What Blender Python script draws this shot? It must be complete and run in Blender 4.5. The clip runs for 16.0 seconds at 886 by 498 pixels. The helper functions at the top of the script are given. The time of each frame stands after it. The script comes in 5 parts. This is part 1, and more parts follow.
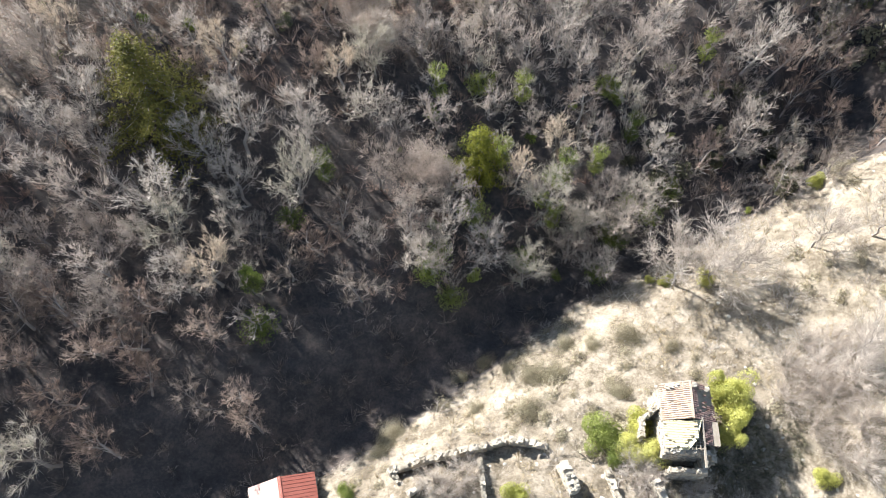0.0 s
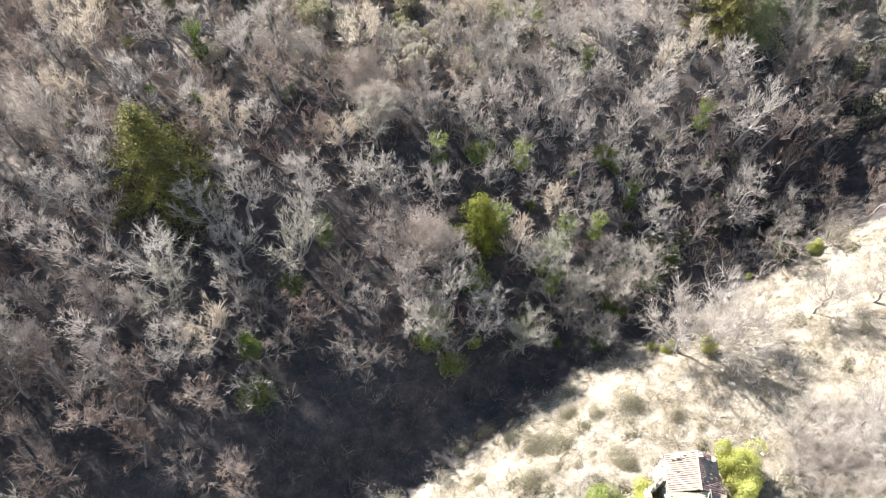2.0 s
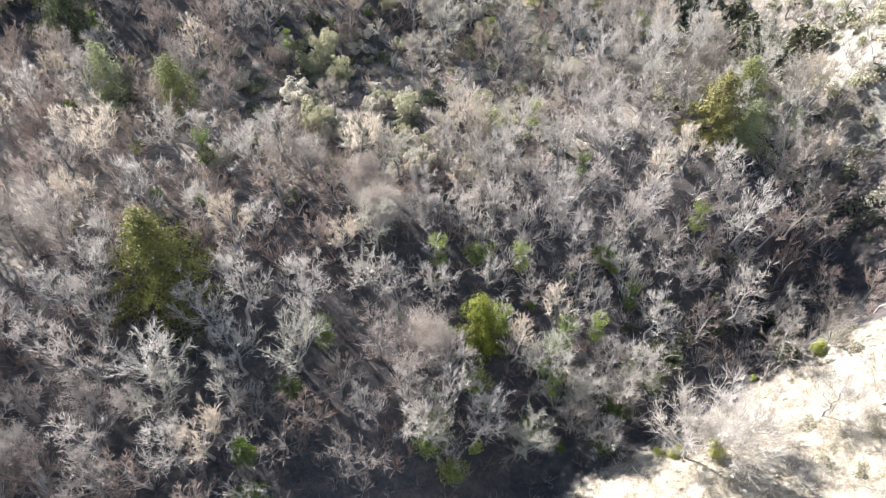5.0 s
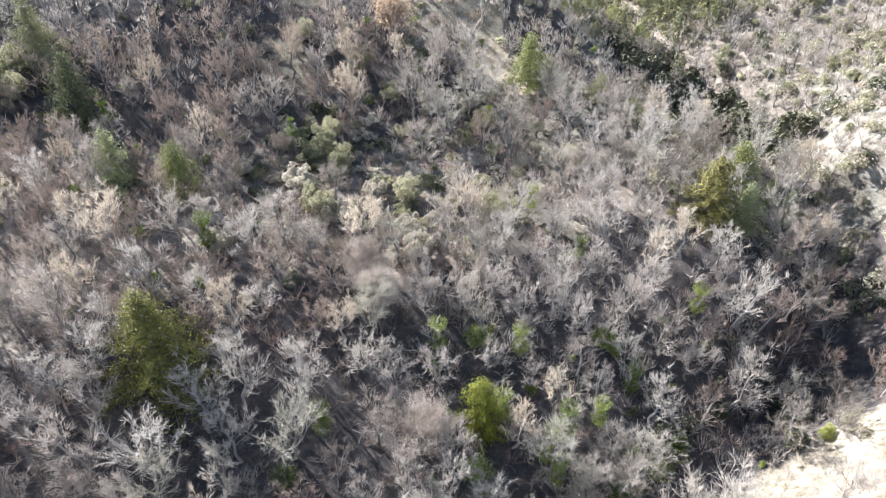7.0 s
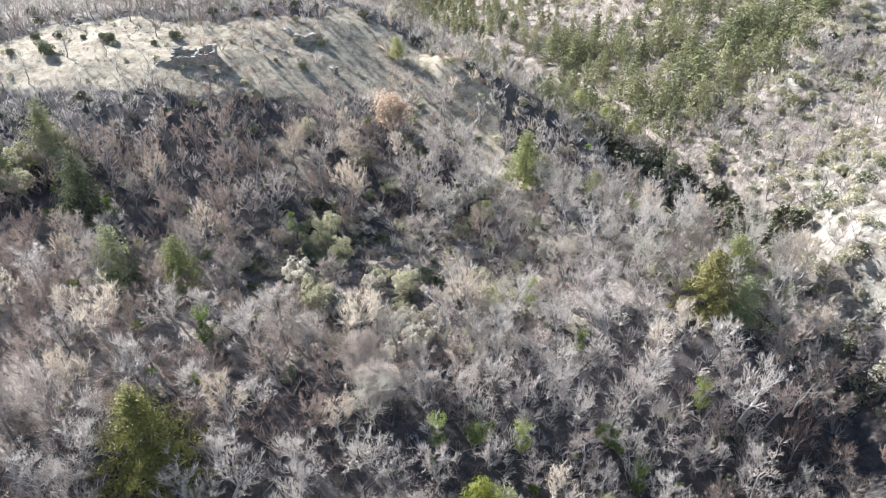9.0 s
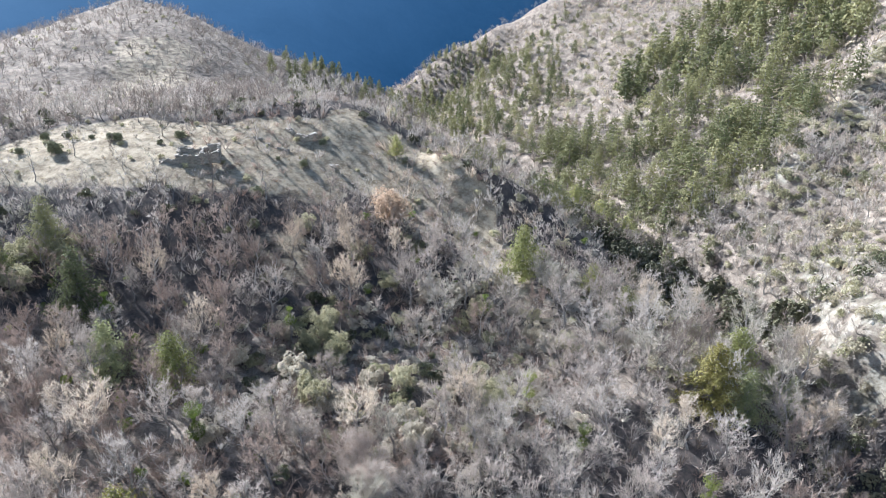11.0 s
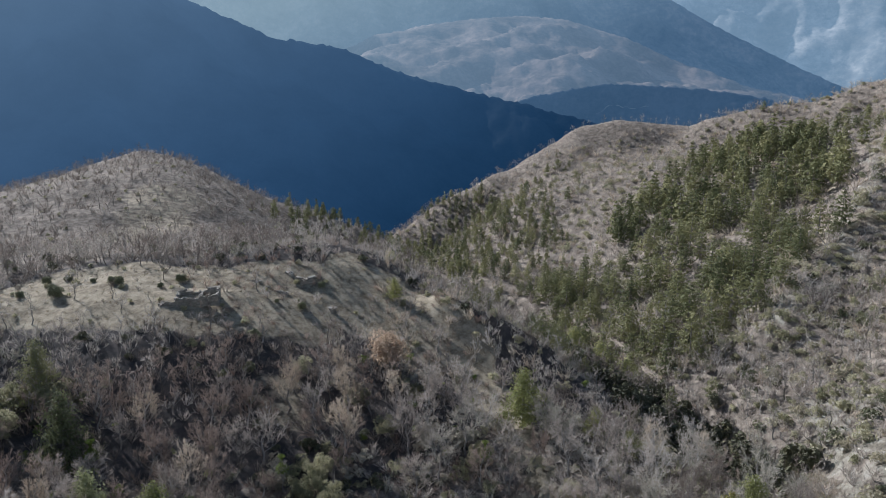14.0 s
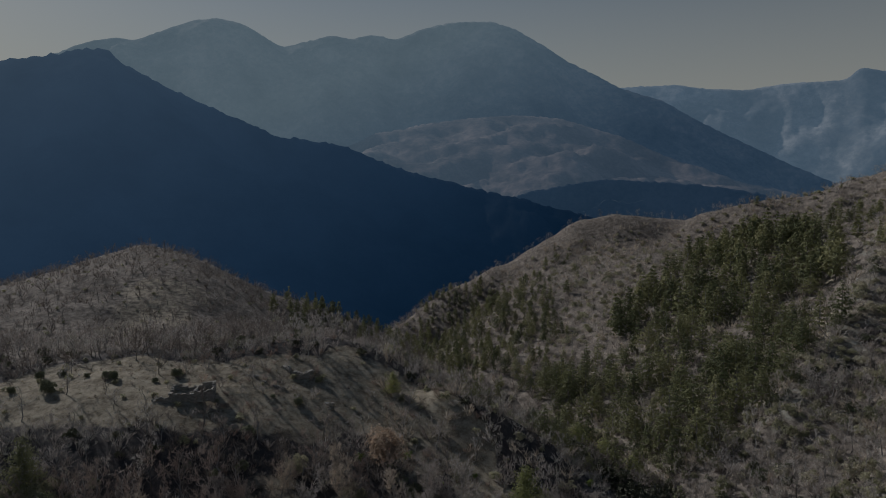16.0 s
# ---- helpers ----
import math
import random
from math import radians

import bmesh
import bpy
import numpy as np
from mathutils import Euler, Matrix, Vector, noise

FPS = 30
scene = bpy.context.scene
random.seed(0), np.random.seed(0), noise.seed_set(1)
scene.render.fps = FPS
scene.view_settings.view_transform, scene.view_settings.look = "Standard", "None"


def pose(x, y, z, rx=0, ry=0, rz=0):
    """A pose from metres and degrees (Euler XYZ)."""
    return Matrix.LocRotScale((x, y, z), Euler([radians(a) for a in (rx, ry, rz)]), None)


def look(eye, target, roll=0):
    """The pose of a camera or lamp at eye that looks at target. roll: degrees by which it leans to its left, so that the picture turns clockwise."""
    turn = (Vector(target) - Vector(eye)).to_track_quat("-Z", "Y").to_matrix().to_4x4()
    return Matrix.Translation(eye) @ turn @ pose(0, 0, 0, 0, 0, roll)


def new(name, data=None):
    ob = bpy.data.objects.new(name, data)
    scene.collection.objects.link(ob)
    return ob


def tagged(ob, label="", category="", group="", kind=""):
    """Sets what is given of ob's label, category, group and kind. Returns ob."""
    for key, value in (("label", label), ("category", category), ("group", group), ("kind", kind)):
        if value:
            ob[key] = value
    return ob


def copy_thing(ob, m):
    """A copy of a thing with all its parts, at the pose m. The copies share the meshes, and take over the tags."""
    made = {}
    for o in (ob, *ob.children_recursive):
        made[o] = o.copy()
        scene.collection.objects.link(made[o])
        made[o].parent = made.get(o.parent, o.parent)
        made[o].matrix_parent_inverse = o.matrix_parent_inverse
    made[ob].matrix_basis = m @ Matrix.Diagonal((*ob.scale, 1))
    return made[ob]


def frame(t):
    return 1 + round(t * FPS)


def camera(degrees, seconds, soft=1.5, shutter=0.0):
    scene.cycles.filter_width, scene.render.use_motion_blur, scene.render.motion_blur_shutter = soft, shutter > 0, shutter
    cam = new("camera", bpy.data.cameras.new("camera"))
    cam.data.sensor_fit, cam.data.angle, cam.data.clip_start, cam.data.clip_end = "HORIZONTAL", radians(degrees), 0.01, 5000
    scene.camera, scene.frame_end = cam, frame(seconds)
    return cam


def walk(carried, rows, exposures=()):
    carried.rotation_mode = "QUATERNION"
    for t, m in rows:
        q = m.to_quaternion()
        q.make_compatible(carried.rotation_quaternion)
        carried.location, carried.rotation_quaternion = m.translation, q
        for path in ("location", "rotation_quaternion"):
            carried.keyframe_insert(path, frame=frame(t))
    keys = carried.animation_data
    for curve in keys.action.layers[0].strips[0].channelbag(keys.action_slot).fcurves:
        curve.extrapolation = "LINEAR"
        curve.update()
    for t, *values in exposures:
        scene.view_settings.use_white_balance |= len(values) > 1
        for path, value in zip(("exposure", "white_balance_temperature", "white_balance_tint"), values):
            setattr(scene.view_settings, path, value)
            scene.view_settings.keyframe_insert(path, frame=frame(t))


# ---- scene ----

# ================= camera: hovering high over a gully, tilting up =================
EYE = 90.0
cam = camera(64.7, 16.0, 0.95)
# seconds, pitch, heading to the right, lean
ROWS = [
    (0.0, -60.73, -0.00, 0.00),
    (0.5, -59.39, -0.03, -0.04),
    (1.0, -58.03, -0.05, -0.04),
    (1.5, -56.68, -0.05, -0.01),
    (2.0, -55.30, -0.06, -0.08),
    (2.5, -53.94, -0.07, -0.09),
    (3.0, -52.58, -0.06, -0.09),
    (3.5, -51.20, -0.04, -0.11),
    (4.0, -49.85, -0.03, -0.13),
    (6.5, -42.20, 0.06, -0.18),
    (7.0, -40.31, 0.09, -0.22),
    (7.5, -38.41, 0.13, -0.23),
    (8.0, -36.50, 0.16, -0.27),
    (8.5, -34.61, 0.22, -0.25),
    (9.0, -32.69, 0.25, -0.30),
    (11.5, -23.08, 0.51, -0.35),
    (12.0, -21.15, 0.55, -0.36),
    (12.5, -19.18, 0.61, -0.38),
    (13.0, -17.25, 0.65, -0.39),
    (13.5, -15.31, 0.68, -0.43),
    (14.0, -13.40, 0.72, -0.45),
    (14.5, -11.51, 0.76, -0.42),
    (15.0, -9.62, 0.80, -0.46),
    (15.5, -7.72, 0.83, -0.47),
    (16.0, -5.78, 0.85, -0.51),
]
FADE = [(0.0, 1.22, 6400, 10), (4.0, 1.68, 6150, 10), (8.5, 1.57, 5920, 10), (11.5, 1.22, 5720, 10), (12.5, 0.84, 5700, 10), (13.5, 0.36, 5780, 10), (14.5, -0.24, 5880, 10), (15.0, -0.64, 5950, 10), (15.5, -1.1, 6000, 10), (16.0, -1.6, 6030, 10)]
walk(cam, [(t, pose(0, 0, EYE, 90 + p, 0, -y) @ pose(0, 0, 0, 0, 0, r)) for t, p, y, r in ROWS], FADE)

# ================= sky and sun =================
SUN_AZ, SUN_EL = -44.0, 31.0      # degrees: left of straight ahead, above the horizon
world = bpy.data.worlds.new("world")
scene.world = world
world.use_nodes = True
wn = world.node_tree
sky = wn.nodes.new("ShaderNodeTexSky")
sky.sky_type, sky.sun_disc = "NISHITA", False
sky.sun_elevation, sky.sun_rotation = radians(SUN_EL), radians(SUN_AZ % 360)
sky.altitude, sky.air_density, sky.dust_density = 600, 1.4, 1.0
wn.nodes["Background"].inputs["Strength"].default_value = 0.073
# pale haze that thickens towards the horizon all round
wc, wz, wr, wm = (wn.nodes.new("ShaderNode" + k) for k in ("TexCoord", "SeparateXYZ", "MapRange", "MixRGB"))
wn.links.new(wc.outputs["Generated"], wz.inputs[0])
wn.links.new(wz.outputs["Z"], wr.inputs["Value"])
for key, val in (("From Min", 0.0), ("From Max", 0.34), ("To Min", 0.92), ("To Max", 0.0)):
    wr.inputs[key].default_value = val
wn.links.new(wr.outputs["Result"], wm.inputs["Fac"])
wn.links.new(sky.outputs[0], wm.inputs["Color1"])
wm.inputs["Color2"].default_value = (10.4, 9.8, 8.6, 1)
wn.links.new(wm.outputs["Color"], wn.nodes["Background"].inputs["Color"])
sun = new("sun", bpy.data.lights.new("sun", "SUN"))
sun.data.energy, sun.data.angle, sun.data.color = 6.3, radians(0.53), (1.0, 0.965, 0.92)
sun_dir = Vector((math.sin(radians(SUN_AZ)) * math.cos(radians(SUN_EL)), math.cos(radians(SUN_AZ)) * math.cos(radians(SUN_EL)), math.sin(radians(SUN_EL))))
sun.matrix_world = look(sun_dir * 400, (0, 0, 0))


# ================= materials =================
def nodes_of(name):
    m = bpy.data.materials.new(name)
    m.use_nodes = True
    n, l = m.node_tree.nodes, m.node_tree.links
    return m, n, l, n["Principled BSDF"]


def ramp(n, stops):
    r = n.new("ShaderNodeValToRGB")
    els = r.color_ramp.elements
    while len(els) < len(stops):
        els.new(0.5)
    for e, (p, c) in zip(els, stops):
        e.position, e.color = p, (*c, 1)
    return r


def maths(n, l, op, a, b):
    q = n.new("ShaderNodeMath")
    q.operation = op
    for i, v in enumerate((a, b)):
        if isinstance(v, (int, float)):
            q.inputs[i].default_value = v
        else:
            l.new(v, q.inputs[i])
    return q.outputs[0]


def mixed(n, l, fac, a, b, mode="MIX"):
    q = n.new("ShaderNodeMix")
    q.data_type, q.blend_type = "RGBA", mode
    for s, v in (("Factor_Float", fac), ("A_Color", a), ("B_Color", b)):
        i = next(k for k in q.inputs if k.identifier == s)
        if isinstance(v, (int, float)):
            i.default_value = v
        elif isinstance(v, tuple):
            i.default_value = (*v, 1)
        else:
            l.new(v, i)
    return next(k for k in q.outputs if k.identifier == "Result_Color")


def noise_tex(n, l, scale, detail=4.0, rough=0.6, space="Object"):
    c, t = n.new("ShaderNodeTexCoord"), n.new("ShaderNodeTexNoise")
    t.inputs["Scale"].default_value, t.inputs["Detail"].default_value, t.inputs["Roughness"].default_value = scale, detail, rough
    l.new(c.outputs[space], t.inputs["Vector"])
    return t


def plant(name, stops, rough=0.85, through_light=0.0, grain=1.5, spread=0.35):
    """Bark or leaf: a colour for each plant from its own tint, and a finer change over it."""
    m, n, l, p = nodes_of(name)
    at, ob = n.new("ShaderNodeAttribute"), n.new("ShaderNodeObjectInfo")
    at.attribute_name = "tint"
    own = maths(n, l, "FRACT", maths(n, l, "ADD", at.outputs["Fac"], ob.outputs["Random"]), 0)
    nz = noise_tex(n, l, grain)
    isl = n.new("ShaderNodeNewGeometry")
    v = maths(n, l, "ADD", maths(n, l, "MULTIPLY", own, 1 - spread), maths(n, l, "MULTIPLY", isl.outputs["Random Per Island"], spread))
    r = ramp(n, stops)
    l.new(v, r.inputs["Fac"])
    k = maths(n, l, "ADD", maths(n, l, "MULTIPLY", nz.outputs["Fac"], 0.7), 0.65)
    col = mixed(n, l, 1.0, r.outputs["Color"], k, "MULTIPLY")
    l.new(col, p.inputs["Base Color"])
    p.inputs["Roughness"].default_value = rough
    p.inputs["Specular IOR Level"].default_value = 0.25
    if through_light:
        tr, mx = n.new("ShaderNodeBsdfTranslucent"), n.new("ShaderNodeMixShader")
        l.new(col, tr.inputs["Color"])
        mx.inputs[0].default_value = through_light
        l.new(p.outputs[0], mx.inputs[1])
        l.new(tr.outputs[0], mx.inputs[2])
        l.new(mx.outputs[0], n["Material Output"].inputs["Surface"])
    return m


def rocky(name, stops, scale=1.2, fine=9.0, rough=0.9, bump=0.4, dist=0.05):
    """Mineral surface: broad stains, fine grain and relief."""
    m, n, l, p = nodes_of(name)
    a, b = noise_tex(n, l, scale), noise_tex(n, l, fine, 6.0, 0.7)
    isl, ob = n.new("ShaderNodeNewGeometry"), n.new("ShaderNodeObjectInfo")
    v = maths(n, l, "ADD", maths(n, l, "MULTIPLY", a.outputs["Fac"], 0.45), maths(n, l, "MULTIPLY", b.outputs["Fac"], 0.3))
    v = maths(n, l, "ADD", v, maths(n, l, "MULTIPLY", isl.outputs["Random Per Island"], 0.2))
    v = maths(n, l, "ADD", v, maths(n, l, "MULTIPLY", ob.outputs["Random"], 0.12))
    r = ramp(n, stops)
    l.new(v, r.inputs["Fac"])
    l.new(r.outputs["Color"], p.inputs["Base Color"])
    p.inputs["Roughness"].default_value = rough
    bp = n.new("ShaderNodeBump")
    bp.inputs["Strength"].default_value, bp.inputs["Distance"].default_value = bump, dist
    l.new(b.outputs["Fac"], bp.inputs["Height"])
    l.new(bp.outputs[0], p.inputs["Normal"])
    return m


def ground_material():
    m, n, l, p = nodes_of("ground")
    big, mid, fine = noise_tex(n, l, 0.05, 5), noise_tex(n, l, 0.45, 6, 0.7), noise_tex(n, l, 3.5, 6, 0.75)
    patch = maths(n, l, "ADD", maths(n, l, "MULTIPLY", mid.outputs["Fac"], 0.6), maths(n, l, "MULTIPLY", fine.outputs["Fac"], 0.4))
    litter = ramp(n, [(0.3, (0.030, 0.027, 0.027)), (0.48, (0.066, 0.060, 0.058)), (0.6, (0.12, 0.098, 0.086)), (0.74, (0.22, 0.162, 0.128))])
    straw = ramp(n, [(0.36, (0.075, 0.062, 0.046)), (0.45, (0.165, 0.139, 0.103)), (0.54, (0.29, 0.25, 0.196)), (0.62, (0.375, 0.335, 0.275)), (0.70, (0.48, 0.44, 0.38))])
    brush = ramp(n, [(0.36, (0.05, 0.043, 0.037)), (0.47, (0.15, 0.126, 0.104)), (0.55, (0.255, 0.215, 0.178)), (0.68, (0.42, 0.36, 0.305))])
    turf = ramp(n, [(0.36, (0.098, 0.078, 0.054)), (0.46, (0.22, 0.182, 0.131)), (0.54, (0.335, 0.287, 0.213)), (0.68, (0.455, 0.40, 0.315))])
    stone = ramp(n, [(0.40, (0.09, 0.08, 0.06)), (0.5, (0.19, 0.175, 0.14)), (0.6, (0.30, 0.285, 0.25)), (0.72, (0.44, 0.42, 0.385))])
    for r in (litter, brush, straw, turf, stone):
        l.new(patch, r.inputs["Fac"])
    col = litter.outputs["Color"]
    for key, r in (("brush", brush), ("straw", straw), ("turf", turf), ("stone", stone)):
        at = n.new("ShaderNodeAttribute")
        at.attribute_name = key
        edge = maths(n, l, "ADD", at.outputs["Fac"], maths(n, l, "MULTIPLY", maths(n, l, "SUBTRACT", mid.outputs["Fac"], 0.5), 1.1))
        mr = n.new("ShaderNodeMapRange")
        mr.inputs["From Min"].default_value, mr.inputs["From Max"].default_value = 0.35, 0.65
        l.new(edge, mr.inputs["Value"])
        col = mixed(n, l, mr.outputs["Result"], col, r.outputs["Color"])
    k = maths(n, l, "ADD", maths(n, l, "MULTIPLY", big.outputs["Fac"], 0.6), 0.7)
    l.new(mixed(n, l, 1.0, col, k, "MULTIPLY"), p.inputs["Base Color"])
    p.inputs["Roughness"].default_value = 0.95
    p.inputs["Specular IOR Level"].default_value = 0.1
    bp = n.new("ShaderNodeBump")
    bp.inputs["Strength"].default_value, bp.inputs["Distance"].default_value = 0.7, 0.25
    l.new(patch, bp.inputs["Height"])
    l.new(bp.outputs[0], p.inputs["Normal"])
    return m


def distant(name, stops, haze_glow, pale, scale, least=0.8, most=2.0):
    """Far slopes, kilometres off; the blue haze before them is a painted glow, paler and stronger up the sunward side.
    """
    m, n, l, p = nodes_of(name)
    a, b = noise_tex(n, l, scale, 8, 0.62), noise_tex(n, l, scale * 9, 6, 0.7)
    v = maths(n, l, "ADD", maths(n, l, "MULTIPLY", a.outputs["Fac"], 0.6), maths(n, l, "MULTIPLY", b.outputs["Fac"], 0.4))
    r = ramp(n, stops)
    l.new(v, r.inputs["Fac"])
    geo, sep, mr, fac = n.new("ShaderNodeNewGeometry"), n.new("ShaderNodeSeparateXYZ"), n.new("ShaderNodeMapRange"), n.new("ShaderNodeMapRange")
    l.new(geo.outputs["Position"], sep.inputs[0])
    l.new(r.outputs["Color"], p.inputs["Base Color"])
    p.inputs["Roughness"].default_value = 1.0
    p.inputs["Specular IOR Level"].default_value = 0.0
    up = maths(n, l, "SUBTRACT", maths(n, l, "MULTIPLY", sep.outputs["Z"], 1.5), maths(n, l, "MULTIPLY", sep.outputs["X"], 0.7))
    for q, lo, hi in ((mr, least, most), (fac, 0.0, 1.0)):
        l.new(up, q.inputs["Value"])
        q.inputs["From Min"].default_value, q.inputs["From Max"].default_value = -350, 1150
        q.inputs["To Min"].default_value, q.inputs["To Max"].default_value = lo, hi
    l.new(mixed(n, l, fac.outputs["Result"], haze_glow, pale), p.inputs["Emission Color"])
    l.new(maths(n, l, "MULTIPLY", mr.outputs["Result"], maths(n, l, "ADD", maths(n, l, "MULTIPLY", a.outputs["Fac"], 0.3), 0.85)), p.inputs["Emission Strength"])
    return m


GROUND = ground_material()
BARK = plant("bark", [(0.0, (0.13, 0.112, 0.098)), (0.5, (0.27, 0.245, 0.225)), (0.93, (0.38, 0.355, 0.335)), (1.0, (0.54, 0.52, 0.49))], 0.9)
TWIG = plant("twigs", [(0.0, (0.23, 0.195, 0.17)), (0.2, (0.40, 0.35, 0.31)), (0.4, (0.53, 0.475, 0.425)), (0.5, (0.42, 0.405, 0.31)), (0.6, (0.46, 0.415, 0.37)), (0.8, (0.53, 0.48, 0.43)), (1.0, (0.60, 0.555, 0.505))], 0.8, 0.25, spread=0.2)
TWIG_TAN = plant("tan_twigs", [(0.0, (0.38, 0.31, 0.24)), (0.5, (0.58, 0.49, 0.39)), (1.0, (0.74, 0.655, 0.545))], 0.8, 0.25, spread=0.3)
TWIG_RED = plant("reddish_twigs", [(0.0, (0.28, 0.23, 0.20)), (0.4, (0.44, 0.385, 0.34)), (1.0, (0.61, 0.555, 0.505))], 0.8, 0.25, spread=0.25)
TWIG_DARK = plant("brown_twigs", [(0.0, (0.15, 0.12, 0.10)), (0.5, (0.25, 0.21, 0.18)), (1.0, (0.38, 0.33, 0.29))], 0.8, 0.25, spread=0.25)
PALE_TWIG = plant("bleached_twigs", [(0.0, (0.46, 0.405, 0.355)), (0.5, (0.61, 0.555, 0.50)), (1.0, (0.73, 0.68, 0.63))], 0.8, 0.45, spread=0.3)
SILVER_TWIG = plant("silvery_twigs", [(0.0, (0.36, 0.305, 0.265)), (0.5, (0.49, 0.43, 0.385)), (1.0, (0.60, 0.545, 0.495))], 0.8, 0.35, spread=0.4)
RUSSET_TWIG = plant("russet_twigs", [(0.0, (0.17, 0.127, 0.105)), (0.5, (0.31, 0.24, 0.20)), (1.0, (0.45, 0.365, 0.31))], 0.8, 0.25, spread=0.3)
BRAMBLE = plant("bramble_stems", [(0.0, (0.22, 0.15, 0.12)), (0.5, (0.38, 0.275, 0.225)), (1.0, (0.55, 0.435, 0.36))], 0.8, 0.25, spread=0.3)
DEAD_LEAF = plant("withered_leaves", [(0.0, (0.44, 0.36, 0.30)), (0.5, (0.55, 0.47, 0.41)), (1.0, (0.66, 0.59, 0.53))], 0.8, 0.3)
RUST_LEAF = plant("rusty_leaves", [(0.0, (0.48, 0.36, 0.26)), (0.5, (0.62, 0.49, 0.37)), (1.0, (0.74, 0.62, 0.50))], 0.8, 0.4)
NEEDLE_DARK = plant("dark_needles", [(0.0, (0.085, 0.088, 0.024)), (0.5, (0.18, 0.17, 0.045)), (1.0, (0.35, 0.31, 0.085))], 0.7, 0.2)
OLIVE_NEEDLE = plant("olive_needles", [(0.0, (0.15, 0.135, 0.045)), (0.5, (0.26, 0.232, 0.08)), (1.0, (0.39, 0.345, 0.14))], 0.7, 0.3)
NEEDLE = plant("pine_needles", [(0.0, (0.17, 0.185, 0.07)), (0.5, (0.30, 0.305, 0.12)), (1.0, (0.44, 0.425, 0.19))], 0.7, 0.4)
NEEDLE_PALE = plant("pale_needles", [(0.0, (0.22, 0.235, 0.12)), (0.5, (0.33, 0.34, 0.18)), (1.0, (0.45, 0.445, 0.25))], 0.7, 0.4)
IVY = plant("ivy_leaves", [(0.0, (0.09, 0.125, 0.03)), (0.5, (0.20, 0.25, 0.06)), (1.0, (0.36, 0.39, 0.12))], 0.45, 0.35)
BRIGHT_LEAF = plant("sunlit_leaves", [(0.0, (0.30, 0.32, 0.08)), (0.5, (0.50, 0.50, 0.15)), (1.0, (0.68, 0.66, 0.26))], 0.5, 0.45)
YEW = plant("yew_needles", [(0.0, (0.15, 0.165, 0.025)), (0.5, (0.30, 0.305, 0.045)), (1.0, (0.48, 0.465, 0.085))], 0.6, 0.35)
HEATH = plant("heath_leaves", [(0.0, (0.32, 0.285, 0.20)), (0.5, (0.45, 0.41, 0.30)), (1.0, (0.57, 0.53, 0.41))], 0.85, 0.5)
CLIMBER = plant("dry_climber_leaves", [(0.0, (0.36, 0.322, 0.25)), (0.5, (0.52, 0.472, 0.385)), (1.0, (0.65, 0.60, 0.51))], 0.85, 0.45)
GREY_GREEN = plant("grey_green_leaves", [(0.0, (0.10, 0.105, 0.06)), (0.5, (0.19, 0.195, 0.115)), (1.0, (0.30, 0.29, 0.185))], 0.6, 0.25)
SCRUB = plant("scrub_leaves", [(0.0, (0.25, 0.24, 0.145)), (0.5, (0.37, 0.35, 0.225)), (1.0, (0.49, 0.46, 0.325))], 0.8, 0.5)
NEEDLE_FAR = plant("far_pine_needles", [(0.0, (0.10, 0.11, 0.055)), (0.4, (0.18, 0.185, 0.088)), (0.8, (0.275, 0.265, 0.13)), (1.0, (0.36, 0.335, 0.185))], 0.7, 0.3, spread=0.2)
# near-black foliage that stands in for shade in ravine, wood and by the house
SHADE_LEAF = plant("shade_dark_leaves", [(0.0, (0.05, 0.052, 0.03)), (0.5, (0.11, 0.108, 0.064)), (1.0, (0.20, 0.19, 0.12))], 0.6, 0.15)
LICHEN_TILE = rocky("lichened_tile", [(0.2, (0.42, 0.33, 0.20)), (0.45, (0.61, 0.52, 0.33)), (0.8, (0.72, 0.65, 0.45))], 1.5, 8.0)
STRAW = plant("dry_grass", [(0.0, (0.34, 0.26, 0.15)), (0.5, (0.50, 0.42, 0.28)), (1.0, (0.64, 0.56, 0.41))], 0.9, 0.25)
LIMESTONE = rocky("limestone", [(0.25, (0.22, 0.20, 0.165)), (0.5, (0.46, 0.43, 0.375)), (0.8, (0.66, 0.63, 0.57))])
MASONRY = rocky("rubble_masonry", [(0.25, (0.20, 0.17, 0.13)), (0.5, (0.40, 0.355, 0.285)), (0.75, (0.60, 0.55, 0.465))], 0.8, 4.0, 0.95, 0.8, 0.08)
OLD_MASONRY = rocky("old_masonry", [(0.25, (0.14, 0.125, 0.105)), (0.5, (0.27, 0.245, 0.21)), (0.75, (0.44, 0.405, 0.36))], 0.8, 4.0, 0.95, 0.8, 0.08)
PLASTER = rocky("weathered_plaster", [(0.25, (0.42, 0.37, 0.24)), (0.5, (0.60, 0.55, 0.36)), (0.8, (0.72, 0.68, 0.52))], 0.7, 6.0)
TILE = rocky("clay_tile", [(0.2, (0.20, 0.135, 0.10)), (0.45, (0.38, 0.28, 0.215)), (0.65, (0.50, 0.40, 0.32)), (0.85, (0.60, 0.52, 0.42))], 1.5, 8.0)
WORN_TILE = rocky("worn_tile", [(0.2, (0.15, 0.085, 0.075)), (0.5, (0.30, 0.19, 0.165)), (0.85, (0.46, 0.34, 0.29))], 1.5, 8.0)
RED_TILE = rocky("red_roofing", [(0.2, (0.24, 0.065, 0.045)), (0.5, (0.33, 0.095, 0.065)), (0.85, (0.42, 0.15, 0.11))], 0.8, 10.0, 0.7, 0.2, 0.02)
